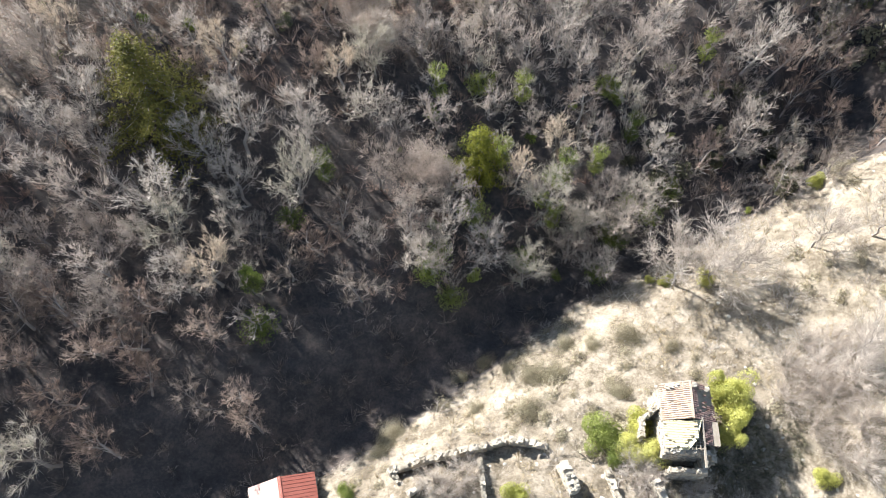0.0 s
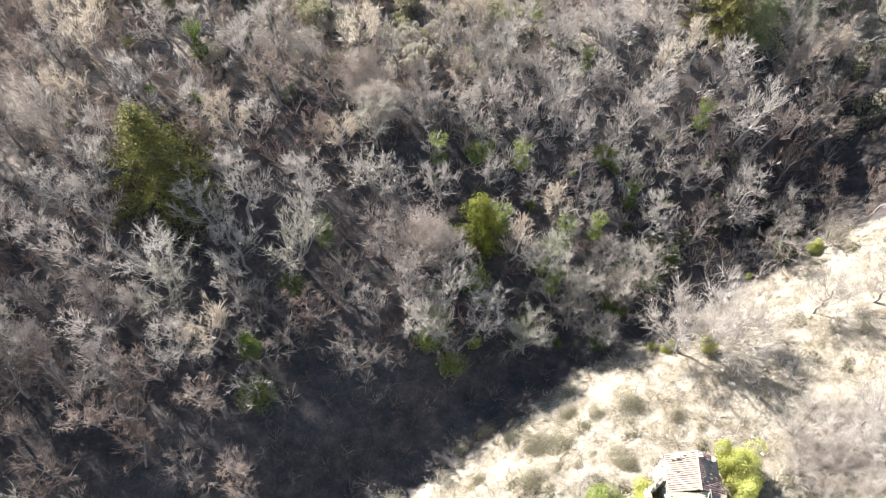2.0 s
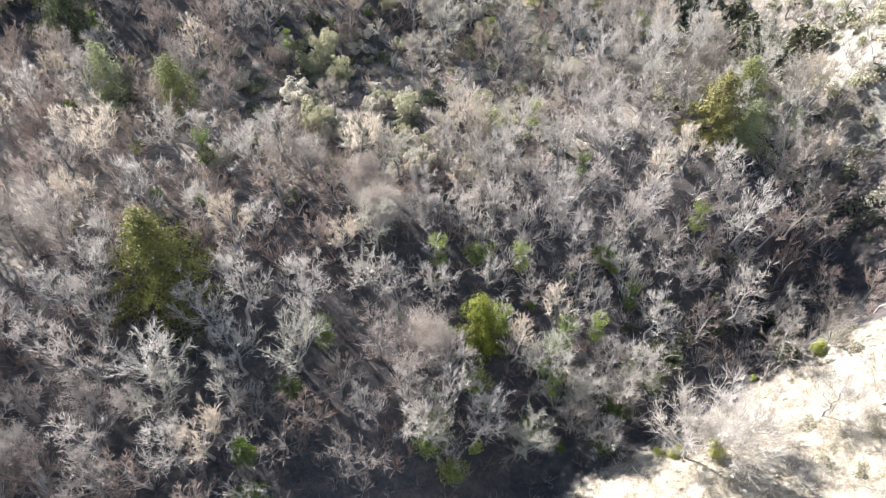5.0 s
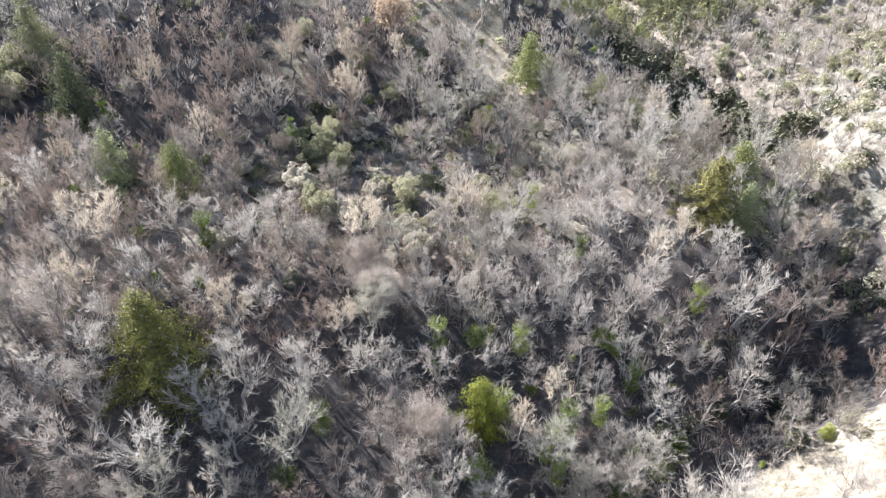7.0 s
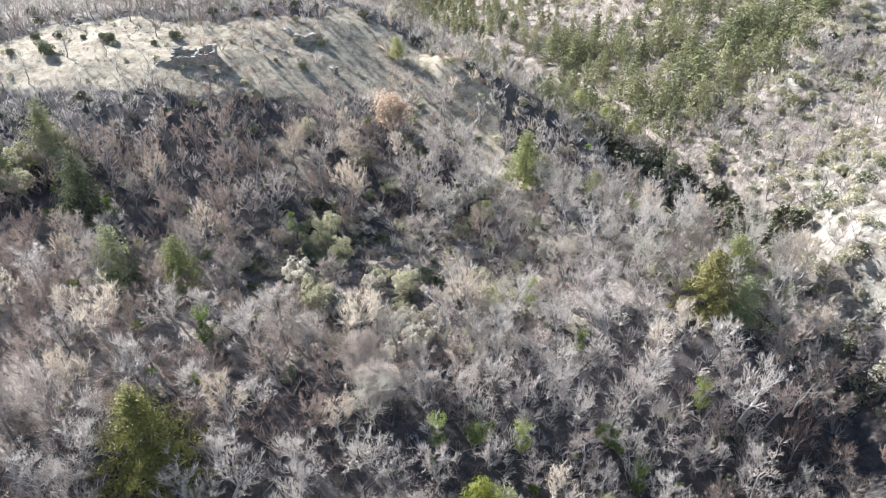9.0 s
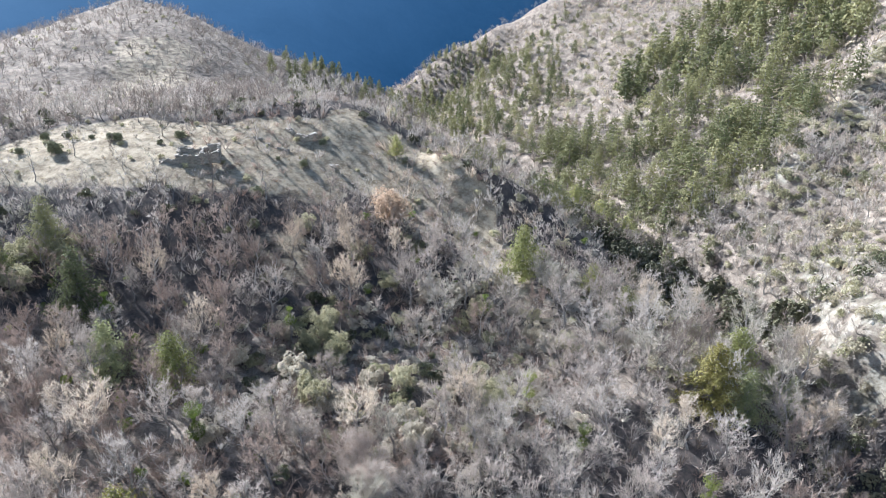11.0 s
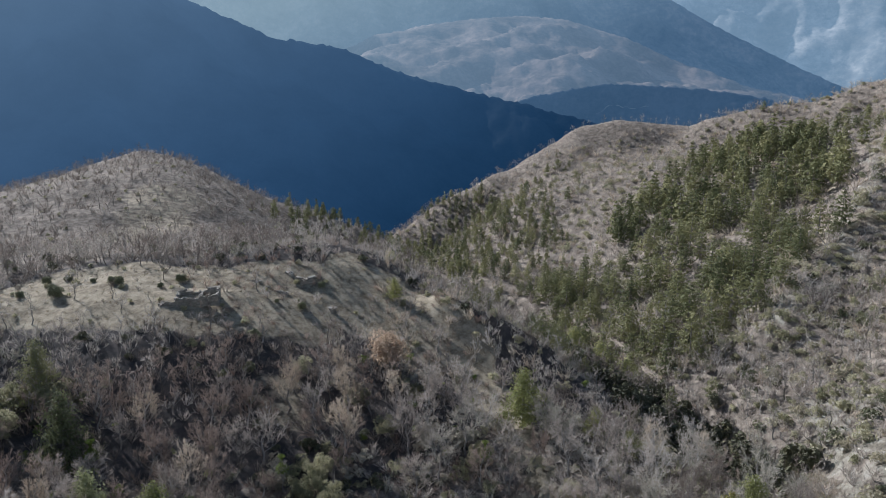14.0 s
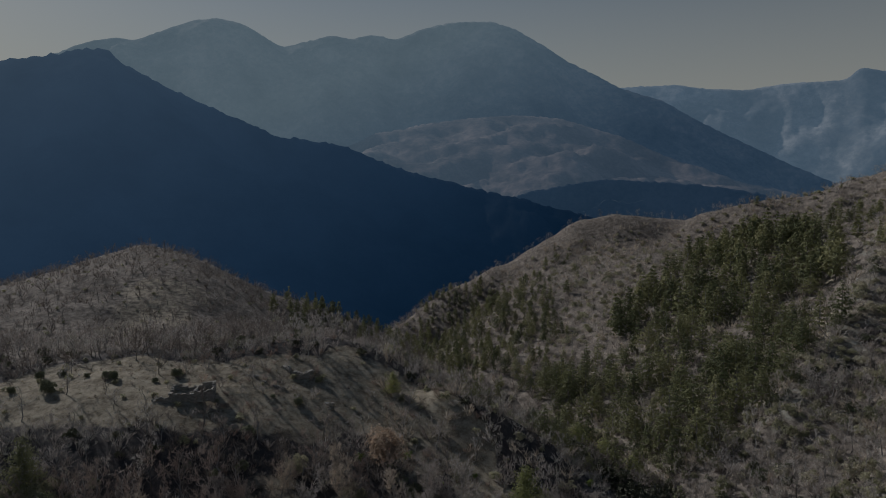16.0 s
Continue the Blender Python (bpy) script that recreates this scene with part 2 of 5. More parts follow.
# paler copy of the red roofing, with sunlight put into its colour
SUNLIT_ROOF = rocky("sunlit_roofing", [(0.2, (0.50, 0.31, 0.26)), (0.5, (0.60, 0.41, 0.35)), (0.85, (0.68, 0.50, 0.44))], 0.8, 10.0, 0.7, 0.2, 0.02)
TIMBER = rocky("grey_timber", [(0.25, (0.16, 0.13, 0.10)), (0.5, (0.28, 0.24, 0.19)), (0.8, (0.40, 0.36, 0.30))], 3.0, 20.0)
# near-black base colours paint mountain and cliff as shaded; haze glows on all five
DARK_SLOPE = distant("shade_painted_mountain", [(0.4, (0.004, 0.006, 0.008)), (0.6, (0.014, 0.017, 0.019))], (0.009, 0.036, 0.085), (0.036, 0.056, 0.080), 0.006, 0.65, 2.9)
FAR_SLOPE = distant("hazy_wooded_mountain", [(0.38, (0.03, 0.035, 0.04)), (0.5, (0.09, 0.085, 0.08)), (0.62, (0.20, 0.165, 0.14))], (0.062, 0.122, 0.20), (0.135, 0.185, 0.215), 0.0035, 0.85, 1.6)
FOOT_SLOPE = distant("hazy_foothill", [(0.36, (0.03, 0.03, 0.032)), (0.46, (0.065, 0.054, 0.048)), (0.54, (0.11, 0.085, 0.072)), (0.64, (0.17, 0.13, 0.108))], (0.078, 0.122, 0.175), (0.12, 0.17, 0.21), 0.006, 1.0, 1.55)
CLIFF_SLOPE = distant("shade_painted_cliff", [(0.38, (0.02, 0.03, 0.04)), (0.6, (0.07, 0.07, 0.075))], (0.04, 0.085, 0.15), (0.07, 0.12, 0.18), 0.008, 0.8, 1.5)
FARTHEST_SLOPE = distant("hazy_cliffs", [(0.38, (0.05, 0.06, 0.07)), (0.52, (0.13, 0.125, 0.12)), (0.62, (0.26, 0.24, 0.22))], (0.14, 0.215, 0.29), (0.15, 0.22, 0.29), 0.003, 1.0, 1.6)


# ================= mesh helpers =================
def part(name, bm, material, parent, label=""):
    me = bpy.data.meshes.new(name)
    bmesh.ops.recalc_face_normals(bm, faces=bm.faces)
    bm.to_mesh(me)
    bm.free()
    me.materials.append(material)
    ob = new(name, me)
    ob.parent = parent
    return tagged(ob, label) if label else ob


def raw(name, v, f, material, smooth=False, **attrs):
    """An object from an array of points and one of triangles or quads, with values for each point."""
    me = bpy.data.meshes.new(name)
    v, f = np.asarray(v, np.float32), np.asarray(f, np.int32)
    k = f.shape[1]
    me.vertices.add(len(v))
    me.vertices.foreach_set("co", v.ravel())
    me.loops.add(f.size)
    me.loops.foreach_set("vertex_index", f.ravel())
    me.polygons.add(len(f))
    me.polygons.foreach_set("loop_start", np.arange(0, f.size, k, dtype=np.int32))
    me.polygons.foreach_set("use_smooth", np.full(len(f), smooth))
    for key, val in attrs.items():
        a = me.attributes.new(key, "FLOAT", "POINT")
        a.data.foreach_set("value", np.asarray(val, np.float32))
    me.materials.append(material)
    me.update(calc_edges=True)
    return new(name, me)


def join(pieces):
    vs, fs, n = [], [], 0
    for v, f in pieces:
        if len(v):
            vs.append(v)
            fs.append(f + n)
            n += len(v)
    return np.concatenate(vs), np.concatenate(fs)


def frames_of(d):
    d = d / np.maximum(np.linalg.norm(d, axis=1, keepdims=True), 1e-9)
    h = np.where(np.abs(d[:, 2:3]) > 0.9, [[1.0, 0, 0]], [[0, 0, 1.0]])
    a = np.cross(d, h)
    a /= np.linalg.norm(a, axis=1, keepdims=True)
    return a, np.cross(d, a)


def tubes(p0, p1, r0, r1, k):
    """Tapered k-sided pieces of wood from p0 to p1."""
    p0, p1 = np.asarray(p0, float), np.asarray(p1, float)
    a, b = frames_of(p1 - p0)
    n = len(p0)
    ang = np.arange(k) * 2 * np.pi / k
    ring = a[:, None] * np.cos(ang)[None, :, None] + b[:, None] * np.sin(ang)[None, :, None]
    lo, hi = p0[:, None] + ring * np.reshape(r0, (-1, 1, 1)), p1[:, None] + ring * np.reshape(r1, (-1, 1, 1))
    v = np.concatenate([lo, hi], 1).reshape(-1, 3)
    i, j = np.arange(k), (np.arange(k) + 1) % k
    one = np.concatenate([np.stack([i, j, j + k], 1), np.stack([i, j + k, i + k], 1)])
    return v, (one[None] + (np.arange(n) * 2 * k)[:, None, None]).reshape(-1, 3)


def spikes(p0, p1, r):
    """Thin three-sided twigs that end in a point."""
    p0, p1 = np.asarray(p0, float), np.asarray(p1, float)
    a, b = frames_of(p1 - p0)
    ang = np.arange(3) * 2 * np.pi / 3
    ring = a[:, None] * np.cos(ang)[None, :, None] + b[:, None] * np.sin(ang)[None, :, None]
    v = np.concatenate([p0[:, None] + ring * np.reshape(r, (-1, 1, 1)), p1[:, None]], 1).reshape(-1, 3)
    one = np.array([[0, 1, 3], [1, 2, 3], [2, 0, 3]])
    return v, (one[None] + (np.arange(len(p0)) * 4)[:, None, None]).reshape(-1, 3)


def blades(p0, p1, w, rng):
    """The finest twiglets, one sliver each."""
    p0, p1 = np.asarray(p0, float), np.asarray(p1, float)
    a, b = frames_of(p1 - p0)
    t = rng.uniform(0, np.pi, len(p0))[:, None]
    o = (a * np.cos(t) + b * np.sin(t)) * w * 0.5
    return np.stack([p0 - o, p0 + o, p1], 1).reshape(-1, 3), np.arange(len(p0) * 3).reshape(-1, 3)


def leaves(c, size, rng, upright=0.35, out=None):
    """Small folded leaves or sprays, two triangles each, at the points c; out: the way that each one faces, more or less."""
    n = len(c)
    d = rng.normal(size=(n, 3))
    if out is not None:
        d = d * 0.42 + out / np.maximum(np.linalg.norm(out, axis=1, keepdims=True), 1e-6)
    d[:, 2] = d[:, 2] * 0.6 + upright
    d /= np.linalg.norm(d, axis=1, keepdims=True)
    a, b = frames_of(d)
    t = rng.uniform(0, 2 * np.pi, n)[:, None]
    a, b = a * np.cos(t) + b * np.sin(t), b * np.cos(t) - a * np.sin(t)
    s = (size * rng.uniform(0.6, 1.4, n))[:, None]
    v = np.stack([c - a * s, c - b * s * 0.55 + d * s * 0.25, c + a * s, c + b * s * 0.55 + d * s * 0.25], 1).reshape(-1, 3)
    one = np.array([[0, 1, 2], [0, 2, 3]])
    return v, (one[None] + (np.arange(n) * 4)[:, None, None]).reshape(-1, 3)


def lattice(x, y, seed):
    """Smooth noise over the plan, from -1 to 1."""
    xi, yi = np.floor(x).astype(np.int64), np.floor(y).astype(np.int64)
    fx, fy = x - xi, y - yi
    fx, fy = fx * fx * (3 - 2 * fx), fy * fy * (3 - 2 * fy)

    def h(i, j):
        q = (i * 374761393 + j * 668265263 + seed * 974634541) & 0x7FFFFFFF
        q = ((q ^ (q >> 13)) * 1274126177) & 0x7FFFFFFF
        return ((q ^ (q >> 16)) & 0xFFFF) / 32767.5 - 1
    return (h(xi, yi) * (1 - fx) + h(xi + 1, yi) * fx) * (1 - fy) + (h(xi, yi + 1) * (1 - fx) + h(xi + 1, yi + 1) * fx) * fy


def fractal(x, y, size, octaves, seed):
    s, amp = 0, 1.0
    for k in range(octaves):
        s = s + amp * lattice(x / size + 17.3 * k, y / size - 9.1 * k, seed + k)
        size, amp = size / 2.03, amp * 0.5
    return s


# ================= the lie of the land =================
# height against the eye: a row for each distance, a column for each heading
RINGS = [0, 25, 45, 70, 105, 150, 185, 240, 310, 400, 500, 900]
HEADINGS = [-60, -35, -20, -5, 10, 25, 45, 75]
LAND = [
    [-67, -67, -67, -67, -67, -67, -67, -67],
    [-70, -71, -72, -72, -72, -71, -69, -66],
    [-69, -70, -71, -71, -72, -71, -70, -62],
    [-62, -63, -64, -65, -66.5, -67.5, -65, -55],
    [-57, -59.5, -61.5, -62.5, -64.5, -66, -60, -46],
    [-46, -48, -45, -53, -64, -68, -48, -36],
    [-41, -43, -44, -45, -72, -62, -38, -27],
    [-40, -46, -48, -62, -74, -50, -24, -14],
    [-38, -43, -35, -84, -66, -35, -8, 0],
    [-45, -56, -44, -112, -54, -32, 0, 10],
    [-80, -100, -100, -145, -85, -58, -10, 10],
    [-420, -420, -420, -430, -430, -330, -160, -60],
]
# ridge lines beyond the plateau: heading, distance, rise of the crest (degrees), and how steeply their flanks fall
HILL_RIDGE = [(-22.2, 365, -5.2), (-17.2, 365, -7.5), (-13.5, 368, -9.0), (-8.8, 375, -11.0), (-6.1, 385, -12.4), (-4.2, 395, -14.6)]
SPUR_RIDGE = [(-0.6, 187, -16.8), (3.8, 162, -19.9), (7.7, 150, -22.4), (11.2, 143, -24.4), (13.3, 136, -26.2), (16.5, 127, -29.4), (20.1, 118, -31.8)]
FAR_RIDGE = [(-3.4, 425, -13.8), (-2.1, 430, -11.6), (0.5, 440, -10.2), (2.8, 445, -8.6), (6.0, 450, -7.0), (8.7, 455, -5.9), (10.4, 458, -4.6), (12.5, 460, -3.5), (14.6, 460, -3.2),
             (17.5, 455, -3.25), (20.2, 455, -3.25), (21.9, 450, -2.5), (25.6, 445, -1.75), (28.8, 440, -1.6), (30.4, 440, -0.9), (31.8, 440, -0.2), (36.0, 440, 1.5), (45.0, 440, 3.0)]
GULLY = [(-60, -4), (-30, 8), (-11, 19), (15, 38), (39, 49), (58, 66), (66, 92), (60, 114), (52, 132), (46, 150), (40, 175), (28, 210), (4, 262), (-22, 340)]
SPUR = [(4, 158), (28, 146), (46, 128)]
TRACK = [(-23, 178), (-21, 152), (-10, 146), (3, 141), (16, 133)]
CRAG = [(84, 160), (100, 180), (116, 193), (130, 206), (170, 255)]


def smooth(e0, e1, x):
    t = np.clip((x - e0) / (e1 - e0), 0, 1)
    return t * t * (3 - 2 * t)


def cubic(t, a, b, c, d):
    return b + 0.5 * t * (c - a + t * (2 * a - 5 * b + 4 * c - d + t * (3 * (b - c) + d - a)))


def to_line(x, y, line):
    """Distance to a broken line, and on which side of it (above 0: to its left)."""
    best, side = np.full(np.shape(x), 1e9), np.zeros(np.shape(x))
    for (ax, ay), (bx, by) in zip(line[:-1], line[1:]):
        ux, uy = bx - ax, by - ay
        t = np.clip(((x - ax) * ux + (y - ay) * uy) / (ux * ux + uy * uy), 0, 1)
        d = np.hypot(x - ax - t * ux, y - ay - t * uy)
        c = np.sign(ux * (y - ay) - uy * (x - ax))
        side = np.where(d < best, c, side)
        best = np.minimum(d, best)
    return best, side


def raised(g, x, y, ridge, fall):
    """Lifts the land to a ridge whose flanks fall away on both sides."""
    a, r, e = (np.array(q, float) for q in zip(*ridge))
    px, py, pz = r * np.sin(np.radians(a)), r * np.cos(np.radians(a)), r * np.tan(np.radians(e))
    top = np.full(np.shape(x), -1e4)
    for k in range(len(a) - 1):
        ux, uy = px[k + 1] - px[k], py[k + 1] - py[k]
        t = np.clip(((x - px[k]) * ux + (y - py[k]) * uy) / (ux * ux + uy * uy), 0, 1)
        d = np.hypot(x - px[k] - t * ux, y - py[k] - t * uy)
        top = np.maximum(top, pz[k] + t * (pz[k + 1] - pz[k]) - fall * d * d / (d + 12))
    return g + 2.0 * np.logaddexp(0, np.clip((top - g) / 2.0, -30, 300))


def height(x, y):
    x, y = np.asarray(x, float), np.asarray(y, float)
    r, az = np.hypot(x, y), np.degrees(np.arctan2(x, y))
    az = np.clip(np.where(np.abs(az) > 120, np.sign(az) * (240 - np.abs(az)), az), -60, 75)
    i = np.clip(np.searchsorted(RINGS, r, side="right") - 1, 0, len(RINGS) - 2)
    j = np.clip(np.searchsorted(HEADINGS, az, side="right") - 1, 0, len(HEADINGS) - 2)
    rr, hh, z = np.array(RINGS, float), np.array(HEADINGS, float), np.array(LAND, float)
    u = np.clip((r - rr[i]) / (rr[i + 1] - rr[i]), 0, 1)
    v = (az - hh[j]) / (hh[j + 1] - hh[j])
    cols = []
    for dj in (-1, 0, 1, 2):
        jj = np.clip(j + dj, 0, len(HEADINGS) - 1)
        cols.append(cubic(u, *[z[np.clip(i + di, 0, len(RINGS) - 1), jj] for di in (-1, 0, 1, 2)]))
    g = cubic(v, *cols)
    d, side = to_line(x, y, GULLY)
    g = g - 6.0 * np.exp(-(d / 7.0) ** 2) * np.clip(1.6 - r / 300, 0.2, 1)
    g = g - 9.0 * np.exp(-(d / 13.0) ** 2) * smooth(48, 58, y) * smooth(102, 90, y)
    g = g - 17.0 * np.exp(-(d / 11.0) ** 2) * smooth(98, 122, y) * smooth(330, 220, y)
    g = g + (1.0 + 6.0 * smooth(42, 14, x)) * np.exp(-(to_line(x, y, SPUR)[0] / 9.0) ** 2)
    g = g + 6.0 * np.exp(-(to_line(x, y, CRAG)[0] / 9.0) ** 2)
    g = g - 5.0 * np.exp(-(((x - 31) / 6.5) ** 2 + ((y - 11) / 6.0) ** 2))
    g = raised(raised(raised(g, x, y, HILL_RIDGE, 0.55), x, y, FAR_RIDGE, 0.8), x, y, SPUR_RIDGE, 0.7)
    st = smooth(0, 4, np.where(side < 0, d, -d)) * smooth(85, 70, r)
    g = g + st * (0.55 * fractal(x, y, 7, 4, 130))
    wide = np.clip(r / 120, 0.25, 2.2)
    g = g + wide * (1.1 * fractal(x, y, 38, 4, 5) + 0.25 * fractal(x, y, 6, 3, 40) * np.clip(1.5 - r / 200, 0, 1))
    # the ground sinks away to the valleys beyond
    return EYE + g - np.clip(r - 900, 0, 1e5) * 0.05


def inside(x, y, cx, cy, a, b, turn=0.0):
    """1 in the middle of an oval of the plan, 0 outside."""
    c, s = math.cos(radians(turn)), math.sin(radians(turn))
    dx, dy = x - cx, y - cy
    return smooth(1.25, 0.75, np.hypot((dx * c + dy * s) / a, (dy * c - dx * s) / b))


def ravine(x, y):
    """How far a spot lies in the ravine beyond the spur, whose shade is put into its colours."""
    return np.exp(-(to_line(x, y, GULLY)[0] / 9.0) ** 4) * smooth(110, 118, y) * smooth(200, 170, y)


def zones(x, y):
    """How far a spot is sunny straw slope, grazed turf, and bare limestone."""
    x, y = np.asarray(x, float), np.asarray(y, float)
    r, az = np.hypot(x, y), np.degrees(np.arctan2(x, y))
    d, side = to_line(x, y, GULLY)
    s = np.where(side < 0, d, -d)
    x = x + 7 * fractal(x, y, 26, 3, 91)
    y = y + 7 * fractal(x, y, 26, 3, 92)
    straw = smooth(1.0, 5.0, s) * smooth(55, 46, y) * smooth(90, 75, r)
    turf = np.maximum.reduce([inside(x, y, -62, 145, 46, 15, 8), inside(x, y, -24, 161, 20, 12, 0), inside(x, y, -9, 150, 4, 22, 15),
                              inside(x, y, 6, 137, 7, 23, 35), 0.6 * inside(x, y, -26, 121, 6, 8, 0),
                              0.55 * inside(x, y, -97, 238, 16, 30, 20)])
    turf = np.maximum(turf, np.exp(-(to_line(x, y, TRACK)[0] / 3.8) ** 4))
    turf = np.maximum(turf, smooth(19, 23, az) * smooth(100, 125, y) * smooth(330, 250, r) * (0.16 + 0.45 * fractal(x, y, 16, 3, 71)))
    stone = smooth(2, 14, s) * smooth(72, 100, y) * smooth(16, 24, az) * smooth(420, 250, r)
    stone = np.maximum(stone * (0.10 + 0.5 * fractal(x, y, 30, 3, 77)), 0.62 * inside(x, y, 72, 108, 34, 9, 105) * (0.8 + 0.5 * fractal(x, y, 6, 3, 79)))
    stone = np.maximum(stone, 0.6 * inside(x, y, 73, 86, 9, 22, 0) * (0.8 + 0.5 * fractal(x, y, 6, 3, 80)))
    c = to_line(x, y, CRAG)[0]
    stone = np.maximum(stone, 0.55 * np.exp(-(c / 5.0) ** 2))
    # ravine ground falls back to dark litter, its shade put into the colour
    deep = 1 - ravine(x, y)
    turf, stone = turf * deep, stone * deep
    # darker litter below the plateau likewise carries that slope's shade
    brush = (1 - inside(x, y, -32, 113, 40, 14, 8)) * np.maximum(smooth(58, 84, y - 0.25 * x), 0.3 * smooth(34, 52, y + 0.35 * x) * smooth(-10, 2, x) * smooth(34, 26, x)) * (1 - 0.75 * smooth(112, 122, r) * smooth(200, 180, r) * smooth(17, 11, az)) * np.where(r > 560, 0, 1)
    return straw, turf, stone, brush


# ================= ground and mountains =================
def build_ground():
    az = np.concatenate([np.arange(-48, 66, 0.5), np.arange(66, 312, 6.0)])
    rr = np.concatenate([[0.0, 1.5, 3.5, 6], np.geomspace(9, 560, 280), np.geomspace(600, 4700, 16)])
    A, R = np.meshgrid(np.radians(az), rr)
    x, y = R * np.sin(A), R * np.cos(A)
    z = height(x, y)
    na, nr = len(az), len(rr)
    idx = np.arange(na * nr).reshape(nr, na)
    nxt = np.roll(idx, -1, 1)
    f = np.stack([idx[:-1], idx[1:], nxt[1:], nxt[:-1]], -1).reshape(-1, 4)
    f = f[:, ::-1]
    w = zones(x.ravel(), y.ravel())
    ob = raw("ground", np.stack([x, y, z], -1).reshape(-1, 3), f, GROUND, True, straw=w[0], turf=w[1], stone=w[2], brush=w[3])
    tagged(ob, "wooded mountain ground with leaf litter, dry grass and pale limestone", "ground", kind="structure")


def range_of_hills(name, label, crest, far, near, foot, material, spur, seed):
    """A mountain flank: crest given as headings and rises (degrees) at a distance, falling with spurs to its foot."""
    az = np.arange(crest[0][0], crest[-1][0], 0.25)
    el = np.interp(az, [c[0] for c in crest], [c[1] for c in crest])
    k = np.hanning(7)
    el = np.convolve(np.pad(el, 3, mode="edge"), k / k.sum(), "valid")
    u = np.linspace(-0.25, 1, 70)[:, None]
    top = far * np.tan(np.radians(el))[None]
    R = np.where(u < 0, far * (1 - u * 0.5), far + (near - far) * u) * np.ones_like(az)[None]
    z = np.where(u < 0, top + u * 700, top + (foot - top) * np.clip(u, 0, 1) ** 1.05)
    X, Y = R * np.sin(np.radians(az)), R * np.cos(np.radians(az))
    n = fractal(X, Y, spur, 5, seed)
    z = z + n * spur * 0.21 * np.clip(np.abs(u) * 7, 0.0, 1) + fractal(X, Y, 9, 2, seed + 9) * min(3.5, far * 0.0012 + 1.5)
    na = len(az)
    idx = np.arange(z.size).reshape(z.shape)
    f = np.stack([idx[:-1, :-1], idx[:-1, 1:], idx[1:, 1:], idx[1:, :-1]], -1).reshape(-1, 4)
    ob = raw(name, np.stack([X, Y, z + EYE], -1).reshape(-1, 3), f, material, True)
    tagged(ob, label, "mountain", kind="structure")


build_ground()
range_of_hills("backdrop_shaded_mountain", "steep forested mountain flank painted in deep blue shade across the valley",
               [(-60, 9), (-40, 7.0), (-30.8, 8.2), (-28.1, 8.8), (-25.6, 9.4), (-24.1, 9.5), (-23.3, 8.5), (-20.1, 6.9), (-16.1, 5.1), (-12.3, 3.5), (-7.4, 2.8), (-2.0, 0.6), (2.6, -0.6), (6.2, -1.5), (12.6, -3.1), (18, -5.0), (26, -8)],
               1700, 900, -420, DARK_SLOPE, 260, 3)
range_of_hills("backdrop_shoulder", "low wooded cliff painted in blue shade at the foot of a mountain",
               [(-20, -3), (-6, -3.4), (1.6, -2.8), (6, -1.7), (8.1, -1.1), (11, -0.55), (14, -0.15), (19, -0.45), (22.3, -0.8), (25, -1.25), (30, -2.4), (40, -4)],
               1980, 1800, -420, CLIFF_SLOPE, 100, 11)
range_of_hills("backdrop_mountain", "broad mountain with painted haze and several rounded summits",
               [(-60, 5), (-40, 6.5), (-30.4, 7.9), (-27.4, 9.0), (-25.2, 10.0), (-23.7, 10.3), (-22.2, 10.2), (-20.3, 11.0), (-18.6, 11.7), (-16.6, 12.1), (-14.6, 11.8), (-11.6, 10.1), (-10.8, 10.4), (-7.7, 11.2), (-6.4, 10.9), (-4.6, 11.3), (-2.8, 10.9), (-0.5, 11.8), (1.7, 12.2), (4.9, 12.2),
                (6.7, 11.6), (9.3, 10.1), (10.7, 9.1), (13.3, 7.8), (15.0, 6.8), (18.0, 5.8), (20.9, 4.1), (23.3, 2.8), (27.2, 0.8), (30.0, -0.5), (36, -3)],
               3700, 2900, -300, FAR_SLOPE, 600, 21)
range_of_hills("backdrop_foothill", "sunlit brown wooded foothill in thin painted haze below a mountain",
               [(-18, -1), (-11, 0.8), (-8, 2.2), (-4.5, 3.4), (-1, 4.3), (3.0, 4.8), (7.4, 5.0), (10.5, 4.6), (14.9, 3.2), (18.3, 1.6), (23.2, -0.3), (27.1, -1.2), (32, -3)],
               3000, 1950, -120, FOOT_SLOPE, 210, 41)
range_of_hills("backdrop_cliffs", "pale mountain ridge with painted haze and rock faces",
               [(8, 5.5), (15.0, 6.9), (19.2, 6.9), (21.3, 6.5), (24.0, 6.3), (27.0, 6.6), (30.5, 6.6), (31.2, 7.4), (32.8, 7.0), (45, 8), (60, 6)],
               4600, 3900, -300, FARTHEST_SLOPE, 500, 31)


